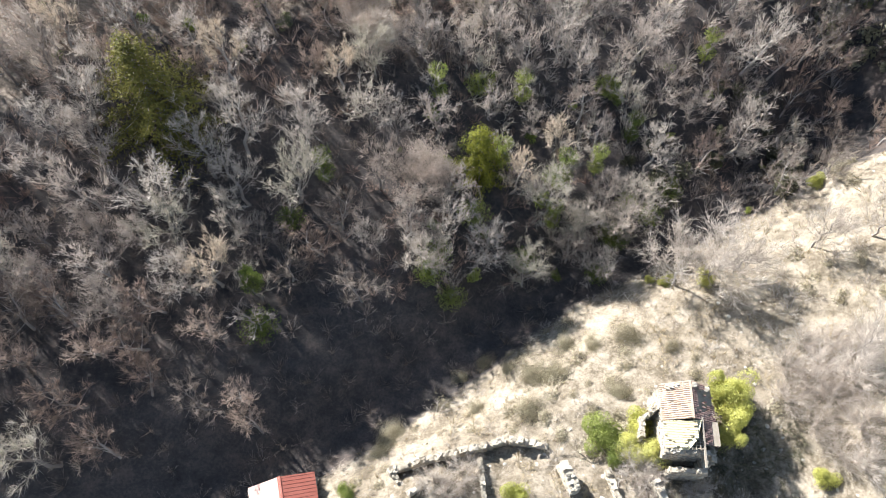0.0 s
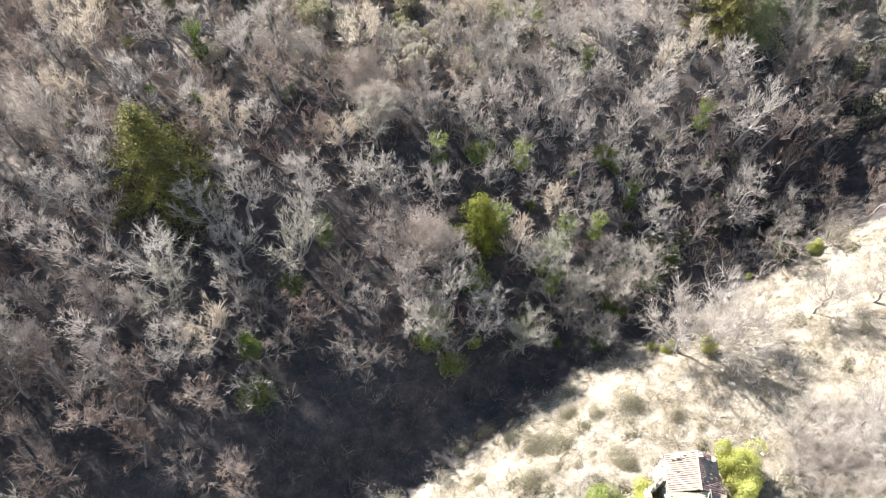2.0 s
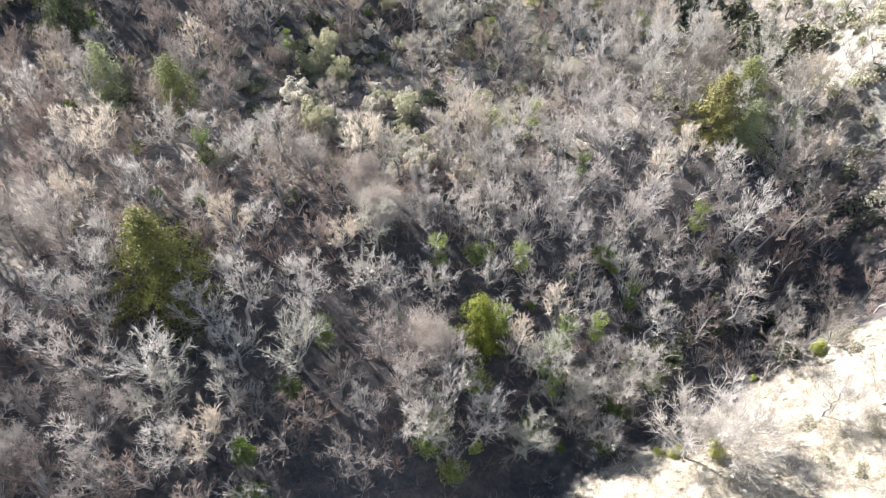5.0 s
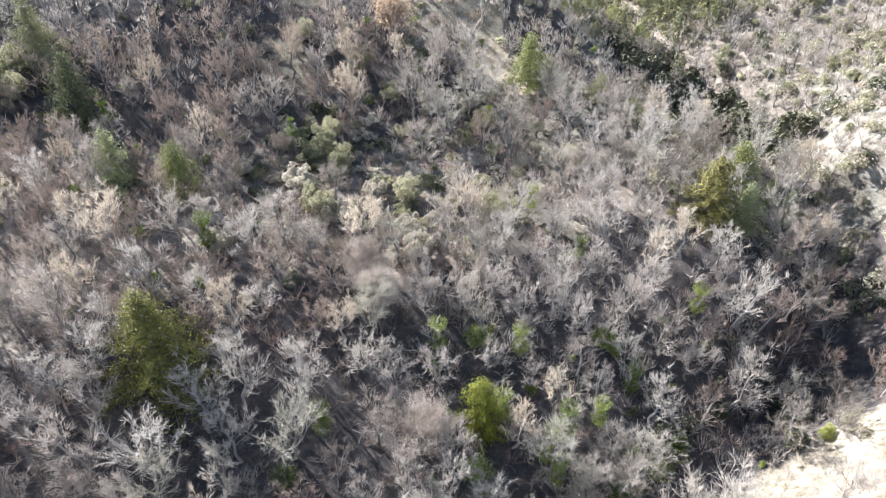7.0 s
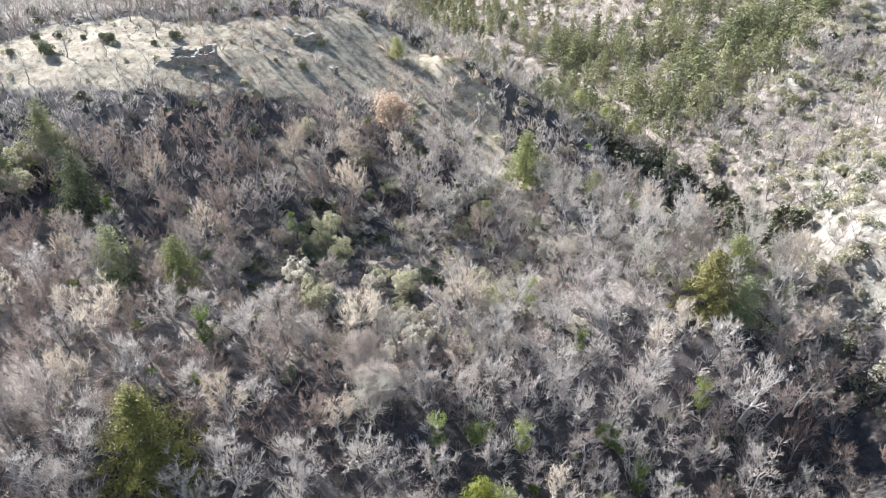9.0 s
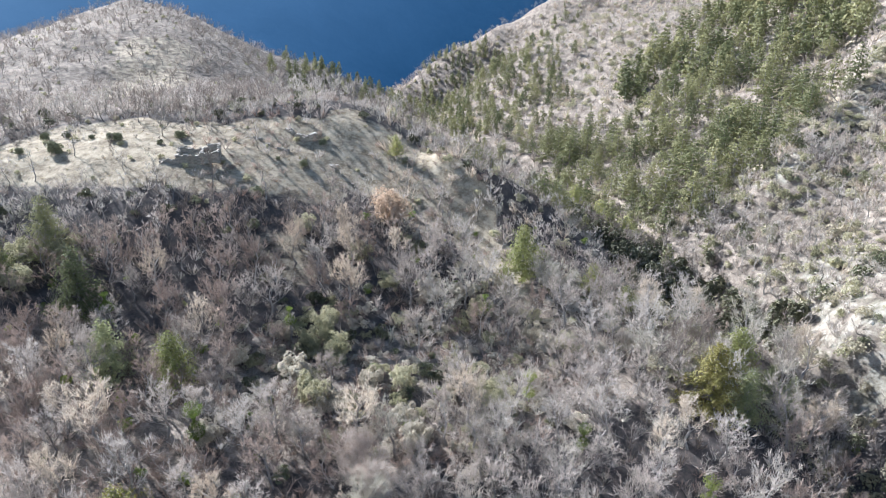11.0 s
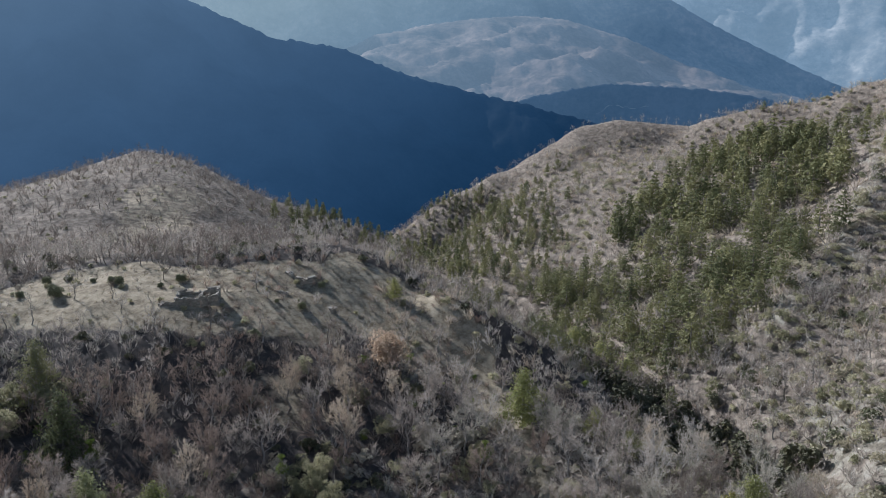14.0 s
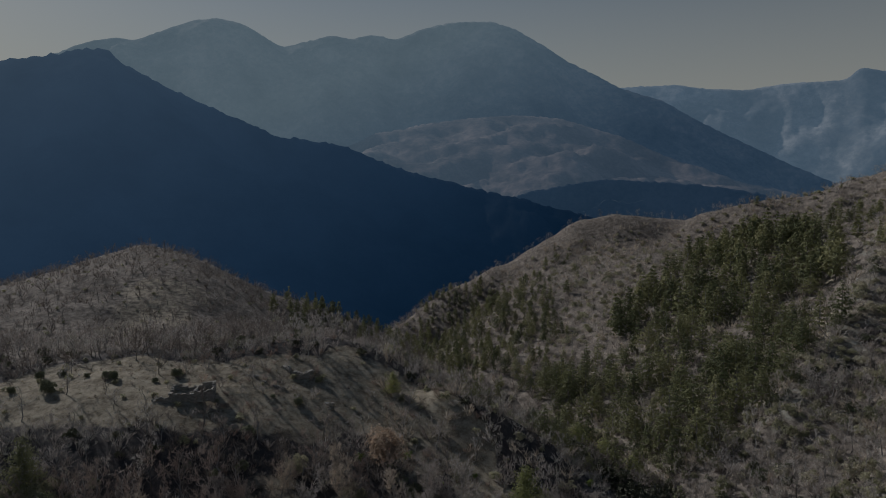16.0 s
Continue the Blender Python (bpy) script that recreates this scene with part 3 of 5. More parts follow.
# ================= plants =================
def bare_tree(seed, h, spread, limbs, secs, boughs, twigs, start=0.3, rise=0.55, fine=0.03, sides=(6, 4), fork=3):
    """Trunk with limbs, and a crown of boughs and twigs, as two arrays of triangles; and the twigs' tips."""
    g = np.random.default_rng(seed)
    n = 5
    pts = [np.zeros(3)]
    for k in range(n):
        pts.append(pts[-1] + np.array([*(g.normal(size=2) * 0.035 * h), h * 0.72 / n]))
    pts = np.array(pts)
    base = 0.017 * h + 0.03
    rad = base * np.linspace(1, 0.28, n + 1)
    wood = [tubes(pts[:-1], pts[1:], rad[:-1], rad[1:], sides[0])]
    l0, l1, lr0, lr1, s0, s1, sr, t0, t1 = [], [], [], [], [], [], [], [], []
    for i in range(limbs):
        f = start + (1 - start) * (i + g.uniform(0, 0.8)) / limbs
        q = f * n
        k = min(int(q), n - 1)
        p = pts[k] + (pts[k + 1] - pts[k]) * (q - k)
        a = i * 2.4 + g.normal() * 0.4
        reach = spread * (1.08 - 0.5 * f) * g.uniform(0.75, 1.15)
        d = np.array([math.cos(a), math.sin(a), rise + 1.3 * max(0, f - 0.45)])
        d /= np.linalg.norm(d)
        lp = [p]
        for m in range(3):
            d = d + np.array([*(g.normal(size=2) * 0.16), 0.20 + g.normal() * 0.1])
            d /= np.linalg.norm(d)
            lp.append(lp[-1] + d * reach / 3)
        r = base * 0.33 * (1.1 - 0.5 * f)
        for m in range(3):
            l0.append(lp[m]), l1.append(lp[m + 1]), lr0.append(r * (1 - m * 0.28)), lr1.append(r * (0.72 - m * 0.28) + 0.006)
        for s in range(secs):
            u = 0.2 + 0.8 * (s + g.uniform(0, 1)) / secs
            k = min(int(u * 3), 2)
            q = lp[k] + (lp[k + 1] - lp[k]) * (u * 3 - k)
            e = d * 0.75 + g.normal(size=3) * 0.5 + np.array([0, 0, 0.3])
            e /= np.linalg.norm(e)
            ln = reach * g.uniform(0.28, 0.46)
            w = q + e * ln
            s0.append(q), s1.append(w), sr.append(r * 0.32)
            for t in range(boughs):
                v = g.uniform(0.2, 1.0)
                c = e + g.normal(size=3) * 0.42 + np.array([0, 0, 0.2])
                c /= np.linalg.norm(c)
                t0.append(q + (w - q) * v), t1.append(q + (w - q) * v + c * ln * g.uniform(0.4, 0.7))
    if fork == 3:
        wood.append(tubes(l0, l1, lr0, lr1, sides[1]))
    else:
        wood.append(spikes(l0[::3], l1[2::3], lr0[::3]))
    t0, t1, sr = np.array(t0), np.array(t1), np.array(sr)
    i = np.repeat(np.arange(len(t0)), twigs)
    v = g.uniform(0.1, 1.0, len(i))[:, None]
    d = t1 - t0
    ln = np.linalg.norm(d, axis=1)[i][:, None]
    u = d[i] / ln + g.normal(size=(len(i), 3)) * 0.48 + [0, 0, 0.25]
    u /= np.linalg.norm(u, axis=1, keepdims=True)
    b0 = t0[i] + d[i] * v
    b1 = b0 + u * ln * g.uniform(0.8, 1.7, (len(i), 1))
    crown = [spikes(s0, s1, np.minimum(sr, 0.03) if fork == 3 else sr), (spikes(t0, t1, np.full(len(t0), fine * 0.5)) if fork == 3 else blades(t0, t1, fine * 1.4, g)), blades(b0, b1, fine * 1.15, g)]
    return join(wood), join(crown), b1


def conifer(seed, h, spread, whorls, boughs, tufts, low=0.12, droop=-0.12, shape=1.0, size=0.3, arms=True, loose=0.13):
    """Straight trunk and whorls of boughs that carry sprays of needles."""
    g = np.random.default_rng(seed)
    lean = g.normal(size=2) * 0.012 * h
    wood = [tubes([[0, 0, 0], [*lean * 0.5, h * 0.5]], [[*lean * 0.5, h * 0.5], [*lean, h]], np.array([0.022, 0.014]) * h, np.array([0.014, 0.002]) * h, 6)]
    b0, b1, c = [], [], []
    for w in range(whorls):
        f = low + (0.98 - low) * (w / (whorls - 1))
        reach = spread * (1 - (f - low) / (1 - low)) ** shape + 0.02 * h
        for b in range(boughs):
            a = b * 2 * np.pi / boughs + w * 1.1 + g.normal() * 0.25
            ln = reach * g.uniform(0.65, 1.12)
            p = np.array([*(lean * f), h * f])
            e = p + np.array([math.cos(a) * ln, math.sin(a) * ln, ln * (droop + 0.5 * f + g.normal() * 0.09)])
            b0.append(p), b1.append(e)
            k = max(2, int(tufts * ln / spread))
            u = g.uniform(0.25, 1.05, k)[:, None]
            c.append(p + (e - p) * u + g.normal(size=(k, 3)) * np.array([loose, loose, 0.6 * loose]) * spread * (0.4 + 0.6 * u))
    if arms:
        wood.append(tubes(b0, b1, np.full(len(b0), 0.004 * h), np.full(len(b0), 0.001 * h), 3))
    c = np.concatenate(c)
    return join(wood), leaves(c, size, g, 0.3, c - np.array([0, 0, 1.0]) * (c[:, 2:3] * 0.92 - 0.05 * h))


def bush(seed, rx, rz, lumps, per, size, small=0.34, large=0.55):
    """A shrub: sprays of leaves on several uneven lumps."""
    g = np.random.default_rng(seed)
    c, out = [], []
    for k in range(lumps):
        a, q = g.uniform(0, 6.28), math.sqrt(g.uniform(0, 1)) * (1.12 - large) * rx if large < 0.5 else g.uniform(0, 0.62) * rx
        o = np.array([math.cos(a) * q, math.sin(a) * q, rz * g.uniform(0.15, 0.7)])
        d = g.normal(size=(per, 3))
        d /= np.linalg.norm(d, axis=1, keepdims=True)
        d[:, 2] = np.abs(d[:, 2]) * 0.9 - 0.2
        s = g.uniform(small, large)
        c.append(o + d * np.array([rx * s, rx * s, rz * s]) * g.uniform(0.75, 1.05, (per, 1)))
        out.append(d)
    c = np.concatenate(c)
    c[:, 2] = np.maximum(c[:, 2], 0.04)
    stems = [np.array([0, 0, 0.0])] * 5
    tips = c[g.integers(0, len(c), 5)] * 0.8
    return tubes(stems, tips, np.full(5, 0.035 * rx), np.full(5, 0.01), 3), leaves(c, size, g, 0.25, np.concatenate(out))


def thicket(seed, rx, rz, stems, twigs, fine=0.03):
    """A leafless shrub: many stems from one root, with twigs."""
    g = np.random.default_rng(seed)
    a, q = g.uniform(0, 6.28, stems), np.sqrt(g.uniform(0.05, 1, stems)) * rx
    tip = np.stack([np.cos(a) * q, np.sin(a) * q, rz * g.uniform(0.55, 1.05, stems) * (1 - 0.4 * (q / rx) ** 2)], 1)
    root = tip * np.array([0.2, 0.2, 0.0])
    i = np.repeat(np.arange(stems), twigs)
    u = g.uniform(0.3, 1.0, len(i))[:, None]
    b = root[i] + (tip[i] - root[i]) * u
    d = (tip - root)[i] * 0.22 + g.normal(size=(len(i), 3)) * rx * 0.19 + np.array([0, 0, rz * 0.13])
    return spikes(root, tip, np.full(stems, fine)), blades(b, b + d, fine * 1.4, g)


def plant_thing(name, label, category, wood, crown, wood_mat, crown_mat, group="", wood_name="trunk", crown_name="crown"):
    e = new(name)
    for nm, (v, f), m in ((wood_name, wood, wood_mat), (crown_name, crown, crown_mat)):
        raw(nm, v, f, m).parent = e
    return tagged(e, label, category, group)


def stand(x, y, turn=0.0, s=1.0, sink=0.12):
    return Matrix.LocRotScale((x, y, float(height(x, y)) - sink * s), Euler((0, 0, turn)), (s, s, s))


def put(ob, x, y, turn=0.0, s=1.0):
    ob.matrix_basis = stand(x, y, turn, s)
    return ob


def again(ob, x, y, turn=0.0, s=1.0):
    c = copy_thing(ob, stand(x, y, turn, 1.0))
    c.matrix_basis = stand(x, y, turn, s)
    return c


def scatter(name, label, category, shapes, xy, sizes, material, g, zs=None, sink=0.1):
    """Many plants or stones as one object of stuff."""
    if not len(xy):
        return
    z = height(xy[:, 0], xy[:, 1])
    vs, fs, ts, n = [], [], [], 0
    pick = g.integers(0, len(shapes), len(xy))
    turn = g.uniform(0, 6.28, len(xy))
    tint = g.uniform(0, 1, len(xy))
    for k in range(len(shapes)):
        sel = np.where(pick == k)[0]
        if not len(sel):
            continue
        v, f = shapes[k]
        c, s = np.cos(turn[sel])[:, None], np.sin(turn[sel])[:, None]
        q = sizes[sel][:, None]
        hs = q if zs is None else q * zs[sel][:, None]
        vv = np.stack([(v[None, :, 0] * c - v[None, :, 1] * s) * q + xy[sel, 0:1], (v[None, :, 0] * s + v[None, :, 1] * c) * q + xy[sel, 1:2],
                       v[None, :, 2] * hs + z[sel][:, None] - sink * q], -1).reshape(-1, 3)
        vs.append(vv)
        fs.append((f[None] + (np.arange(len(sel)) * len(v))[:, None, None]).reshape(-1, 3) + n)
        ts.append(np.repeat(tint[sel], len(v)))
        n += len(vv)
    ob = raw(name, np.concatenate(vs), np.concatenate(fs), material, tint=np.concatenate(ts))
    return tagged(ob, label, category, kind="stuff")


def sown(g, az0, az1, r0, r1, gap, keep):
    """Spots spread over a sector of the plan, about gap apart, where keep(x, y) allows."""
    n = int(radians(az1 - az0) / 2 * (r1 * r1 - r0 * r0) / (gap * gap * 0.62))
    a = np.radians(g.uniform(az0, az1, n))
    r = np.sqrt(g.uniform(r0 * r0, r1 * r1, n))
    x, y = r * np.sin(a), r * np.cos(a)
    ok = g.uniform(0, 1, n) < keep(x, y)
    x, y = x[ok], y[ok]
    cells, out = {}, []
    for i in range(len(x)):
        cx, cy = int(x[i] // gap), int(y[i] // gap)
        near = [p for dx in (-1, 0, 1) for dy in (-1, 0, 1) for p in cells.get((cx + dx, cy + dy), ())]
        if all((x[i] - x[p]) ** 2 + (y[i] - y[p]) ** 2 > gap * gap for p in near):
            cells.setdefault((cx, cy), []).append(i)
            out.append(i)
    return np.stack([x[out], y[out]], 1)


# ================= the wood below: single trees =================
rng = np.random.default_rng(7)
KINDS = []
for k in range(8):
    h = [9.0, 8.0, 10.0, 7.0, 8.5, 9.5, 7.5, 8.0][k]
    w, c, tips = bare_tree(100 + k, h, h * [0.38, 0.45, 0.34, 0.46, 0.42, 0.36, 0.45, 0.48][k], [12, 11, 13, 11, 12, 13, 11, 13][k], 6, 4, 6, [0.3, 0.2, 0.35, 0.15, 0.25, 0.3, 0.12, 0.12][k], 0.55, 0.031)
    KINDS.append((w, c, tips))
NEAR_LABELS = ["slender leafless grey tree on the wooded slope", "spreading leafless tree with pale twigs on the slope", "tall leafless tree with upswept grey boughs",
               "low many-branched leafless tree above leaf litter", "leafless tree with a rounded twiggy crown", "tall thin leafless tree among others", "broad leafless tree branching near the ground", "feathery leafless tree with a silvery rounded crown"]
MASTERS = [plant_thing("bare_tree", NEAR_LABELS[k], "tree", w, c, BARK, (TWIG, TWIG_RED, TWIG_TAN, RUSSET_TWIG, TWIG_RED, TWIG, TWIG_DARK, SILVER_TWIG)[k], "leafless trees of the gully wood") for k, (w, c, t) in enumerate(KINDS)]


def hero(kind_of, rows):
    """Stands copies of one plant at its spots: x, y, turn, size."""
    for k, (x, y, turn, s) in enumerate(rows):
        put(kind_of, x, y, turn, s) if k == 0 else again(kind_of, x, y, turn, s)
    return [(x, y) for x, y, _, _ in rows]


TAKEN = [(-32, 48.5), (-29.5, 50), (-34.5, 49), (-31, 45.5), (37.5, 78.5), (41, 79), (44.5, 79), (41, 76), (48, 87)]   # spots kept clear before the tall evergreens
w, c = conifer(1, 11.6, 6.8, 17, 8, 190, 0.03, -0.24, 0.85, 0.15, True, 0.06)
TAKEN += hero(plant_thing("spruce", "tall dark olive-green conifer rising from the bare wood", "conifer", w, c, BARK, NEEDLE_DARK), [(-32.6, 53.0, 0.3, 1.22)])
w, c = conifer(2, 8.0, 2.9, 11, 7, 150, 0.04, 0.15, 0.6, 0.12, True, 0.09)
TAKEN += hero(plant_thing("yew", "dense yellow-green evergreen tree beside a bare one", "conifer", w, c, BARK, YEW), [(4.5, 50.0, 0.0, 1.15)])
w, c, tips = bare_tree(31, 7.2, 4.2, 20, 7, 5, 6, 0.1, 0.42, 0.026)
g = np.random.default_rng(5)
lv = leaves(np.repeat(tips, 3, 0) + g.normal(size=(len(tips) * 3, 3)) * 0.14, 0.062, g)
t = plant_thing("beech", "round tree full of pale beige withered leaves", "tree", w, c, BARK, SILVER_TWIG, "round trees in withered leaf")
raw("withered_foliage", *lv, DEAD_LEAF).parent = t
TAKEN += hero(t, [(-2.4, 46.6, 0.0, 1.1), (-10.4, 69.0, 1.9, 0.95), (-8.0, 65.4, 4.1, 0.95)])
w, c, tips = bare_tree(32, 7.0, 3.5, 13, 6, 5, 4, 0.15, 0.5, 0.026)
lv = leaves(np.repeat(tips, 2, 0) + g.normal(size=(len(tips) * 2, 3)) * 0.14, 0.085, g)
t = plant_thing("oak", "leafy oak with orange-brown withered foliage", "tree", w, c, BARK, TWIG_RED, "oaks in withered leaf")
raw("withered_foliage", *lv, DEAD_LEAF).parent = t
TAKEN += hero(t, [(-42.0, 32.1, 1.0, 0.9), (-37.0, 38.2, 2.0, 0.8), (-33.3, 38.8, 3.0, 0.75), (-58.6, 87.9, 0.7, 0.35), (-46.0, 26.0, 4.0, 0.8), (14.0, 88.0, 5.2, 0.5)])
w, c = bush(33, 3.4, 6.2, 18, 260, 0.2)
TAKEN += hero(plant_thing("withered_oak", "round oak full of tan withered leaves beside the track", "tree", w, c, BARK, RUST_LEAF, "", "stem", "withered_foliage"), [(-9.8, 133.0, 0.0, 1.35)])
# pines with open rounded crowns
w, c = conifer(3, 10.5, 3.9, 12, 8, 74, 0.12, 0.0, 0.85, 0.19)
TAKEN += hero(plant_thing("pine", "young pine with pale grey-green needles", "conifer", w, c, BARK, NEEDLE_PALE, "pines among the bare wood"),
              [(-47.9, 85.8, 0.0, 1.0), (44.6, 82.5, 1.0, 0.85), (55.2, 89.4, 2.0, 0.62), (52.7, 91.5, 2.0, 0.5)])
w, c = conifer(4, 10.0, 4.0, 11, 8, 74, 0.15, 0.08, 0.8, 0.19)
TAKEN += hero(plant_thing("pine", "bushy pine with bright yellow-green needles", "conifer", w, c, BARK, NEEDLE, "pines among the bare wood"),
              [(47.4, 92.6, 1.0, 0.95), (-38.5, 85.2, 2.0, 0.95), (16.1, 118.6, 0.6, 1.15), (43.0, 172.0, 3.3, 1.0), (36.0, 170.0, 1.3, 1.0), (29.7, 119.2, 0.3, 0.6), (34.8, 113.4, 2.0, 0.5), (48.0, 164.0, 5.0, 1.0), (-9.6, 160.3, 0.3, 0.55)])
w, c = conifer(5, 10.2, 4.1, 12, 8, 80, 0.1, 0.0, 0.85, 0.18)
TAKEN += hero(plant_thing("pine", "dark green pine with a dense irregular crown", "conifer", w, c, BARK, NEEDLE_FAR, "pines among the bare wood"),
              [(-57.6, 98.9, 2.0, 1.2), (-67.7, 111.5, 3.0, 1.1), (-73.0, 104.0, 5.0, 1.0)])
w, c = conifer(6, 9.5, 4.4, 14, 8, 110, 0.05, -0.1, 0.8, 0.16, True, 0.07)
TAKEN += hero(plant_thing("broad_conifer", "broad brownish-olive conifer beside pines", "conifer", w, c, BARK, OLIVE_NEEDLE), [(40.1, 83.9, 0.0, 1.2)])
# trees whose stems are wrapped in ivy


def ivy_tree(seed, label, h, low, high, girth, rows):
    w, c, tips = bare_tree(seed, h, h * 0.40, 8, 4, 4, 4, 0.35)
    q = np.random.default_rng(seed)
    n = 2000
    z = q.uniform(low, high, n) * h
    a = q.uniform(0, 6.28, n)
    r = 1.35 * girth * np.sqrt(q.uniform(0.1, 1, n)) * (0.6 + 0.5 * np.sin(z * 1.7 + seed))
    t = plant_thing("ivy_clad_tree", label, "tree", w, c, BARK, TWIG, "trees clad in ivy")
    raw("ivy", *leaves(np.stack([np.cos(a) * r, np.sin(a) * r, z], 1), 0.125, q, 0.3), IVY).parent = t
    return hero(t, rows)


TAKEN += ivy_tree(41, "leafless tree with a thick sleeve of green ivy", 8.0, 0.05, 0.85, 1.0, [(-13.9, 48.3, 0, 0.9), (13.3, 85.1, 0, 0.8), (-31.8, 73.1, 1, 0.95), (34.0, 66.3, 2, 0.85), (13.1, 44.3, 3, 0.8), (19.5, 75.0, 0, 0.7), (-0.6, 59.7, 1.1, 0.9), (9.9, 59.9, 2.1, 0.85), (23.7, 55.9, 0.4, 0.8), (14.6, 49.4, 4.4, 0.9), (7.2, 51.5, 5.1, 0.85), (18.7, 50.6, 0.2, 0.8)])
TAKEN += ivy_tree(42, "pale leafless tree with bright ivy round its foot", 8.5, 0.0, 0.45, 1.7, [(-19.7, 29.5, 0, 1.0), (-1.5, 37.3, 1, 0.9), (22.7, 46.9, 2, 0.7), (20.5, 44.1, 3, 0.6), (21.3, 61.4, 4, 0.7), (21.5, 43.2, 1, 0.65), (18.8, 39.0, 3, 0.7), (28.3, 48.9, 5, 0.65), (9.8, 40.2, 2, 0.8), (13.9, 49.2, 2, 0.8), (4.6, 61.3, 3, 0.85), (20.8, 61.6, 1, 0.8), (3.7, 44.3, 5, 0.9), (-0.9, 39.2, 4, 0.9), (-17.7, 42.7, 2, 0.8), (25.3, 46.0, 0, 0.8), (1.0, 35.0, 3, 0.8), (20.6, 43.6, 1, 0.8)])
TAKEN += ivy_tree(43, "bare tree with a crown of yellowish ivy at the top", 8.5, 0.55, 0.95, 0.9, [(-20.1, 32.9, 0, 1.0), (-24.0, 98.0, 2, 0.8), (8.0, 104.0, 3, 0.8), (-52.0, 96.0, 4, 0.9)])
# two spreading trees on the sunny slope
w, c, tips = bare_tree(51, 7.8, 5.6, 15, 7, 5, 6, 0.36, 0.4, 0.026)
TAKEN += hero(plant_thing("walnut_tree", "wide-spreading pale leafless tree on the sunny slope", "tree", w, c, BARK, PALE_TWIG, "trees on the straw slope"), [(26.8, 36.5, 0.5, 1.15), (29.5, 35.6, 2.4, 1.2), (32.9, 36.5, 3.3, 0.8), (41.0, 38.2, 4.0, 0.75), (46.5, 38.3, 1.0, 0.8), (46.0, 30.0, 2.0, 0.7), (40.5, 24.5, 5.0, 0.75)])
# pale crowns that stand out in the wood
w, c, tips = bare_tree(52, 8.0, 4.3, 14, 6, 4, 8, 0.15, 0.5, 0.028)
TAKEN += hero(plant_thing("pale_tree", "leafless tree with a dense pale grey crown", "tree", w, c, BARK, TWIG, "pale-crowned leafless trees"),
              [(-8.7, 40.1, 0, 0.75), (17.0, 43.8, 1, 0.9), (-8.5, 61.9, 2, 1.15), (7.3, 72.3, 3, 1.25), (-34.2, 29.7, 4, 1.0), (-28.0, 33.8, 5, 0.95), (21.7, 112.4, 0, 1.1), (-18.0, 73.0, 1, 0.9), (-26.0, 73.0, 3, 1.0), (15.9, 43.1, 2, 0.8), (19.9, 47.2, 4, 0.75), (9.7, 38.0, 1, 0.95), (18.5, 38.8, 3, 0.8), (5.0, 39.7, 5, 0.95), (-2.2, 37.4, 0.5, 1.0), (20.8, 43.5, 2.5, 1.0), (23.5, 45.8, 4.5, 1.0), (12.4, 45.6, 3.3, 1.05), (15.2, 41.0, 1.3, 0.9)])

# evergreen oaks among the bare wood
for k, (rx, rz, label) in enumerate(((3.0, 5.6, "rounded grey-green evergreen oak among leafless trees"), (2.5, 3.9, "low beige-grey oak smothered in dry climbers above brushwood"))):
    w, c = bush(470 + k, rx, rz, 34, 85, 0.165, 0.14, 0.34)
    rows = (((-20.2, 96.6, 0.0, 0.95), (-16.4, 95.0, 1.0, 0.9), (-14.7, 119.9, 2.0, 0.9), (-3.6, 124.6, 3.0, 0.7), (-64.2, 109.4, 4.0, 1.1), (-18.4, 83.5, 5.0, 1.0), (20.6, 97.1, 0.5, 0.8), (-25.9, 126.4, 0.5, 0.8), (-69.5, 102.7, 0.5, 1.0), (7.6, 84.1, 1.5, 0.9), (7.5, 107.1, 2.0, 0.8), (-18.9, 100.9, 0.4, 0.9), (-9.0, 112.4, 1.4, 0.8), (-71.3, 109.5, 2.4, 1.0), (-5.2, 87.5, 3.4, 0.8)),
            ((-21.8, 88.5, 0.0, 1.2), (-25.6, 98.4, 1.0, 0.9), (-15.8, 82.3, 2.0, 1.0), (-31.2, 92.2, 3.0, 0.8), (-10.5, 88.2, 4.0, 0.9), (-1.9, 111.7, 5.0, 1.2), (16.4, 100.6, 0.3, 1.0), (18.3, 97.0, 1.3, 1.0), (-3.2, 75.8, 2.3, 1.1), (-30.8, 74.2, 3.3, 1.0), (-5.0, 80.3, 3.3, 0.9), (31.7, 100.0, 3.3, 0.9), (4.2, 111.8, 3.3, 1.0)))[k]
    TAKEN += hero(plant_thing("evergreen_oak", label, "tree", w, c, BARK, SCRUB if k == 0 else CLIMBER, "evergreen oaks among the bare wood", "stem", "foliage"), rows)

# ================= the rest of the woods =================


def free(x, y, gap=2.9):
    ok = np.ones(len(x))
    for (a, b) in TAKEN:
        ok *= np.hypot(x - a, y - b) > gap
    return ok


def wood_near(x, y):
    s, tf, st, br = zones(x, y)
    d, side = to_line(x, y, GULLY)
    return np.where((side < 0) & (y < 47) & (x < 60), 0, 1) * np.where((y < 70) & (x < 8), 0.12 + smooth(3, 10, d), smooth(0.5, 3, d)) * (1 - smooth(0.1, 0.5, s)) * (1 - 0.95 * inside(x, y, -11, 27, 10.5, 8, 20)) * (1 - 0.93 * inside(x, y, -3, 89, 25, 15, 0)) * (1 - 0.85 * inside(x, y, -16, 164, 26, 24, 0)) * (1 - 0.93 * smooth(0.35, 0.8, tf)) * (1 - 0.85 * smooth(0.15, 0.5, st)) * (1 - 0.97 * inside(x, y, 73, 88, 11, 25, 0)) * free(x, y)


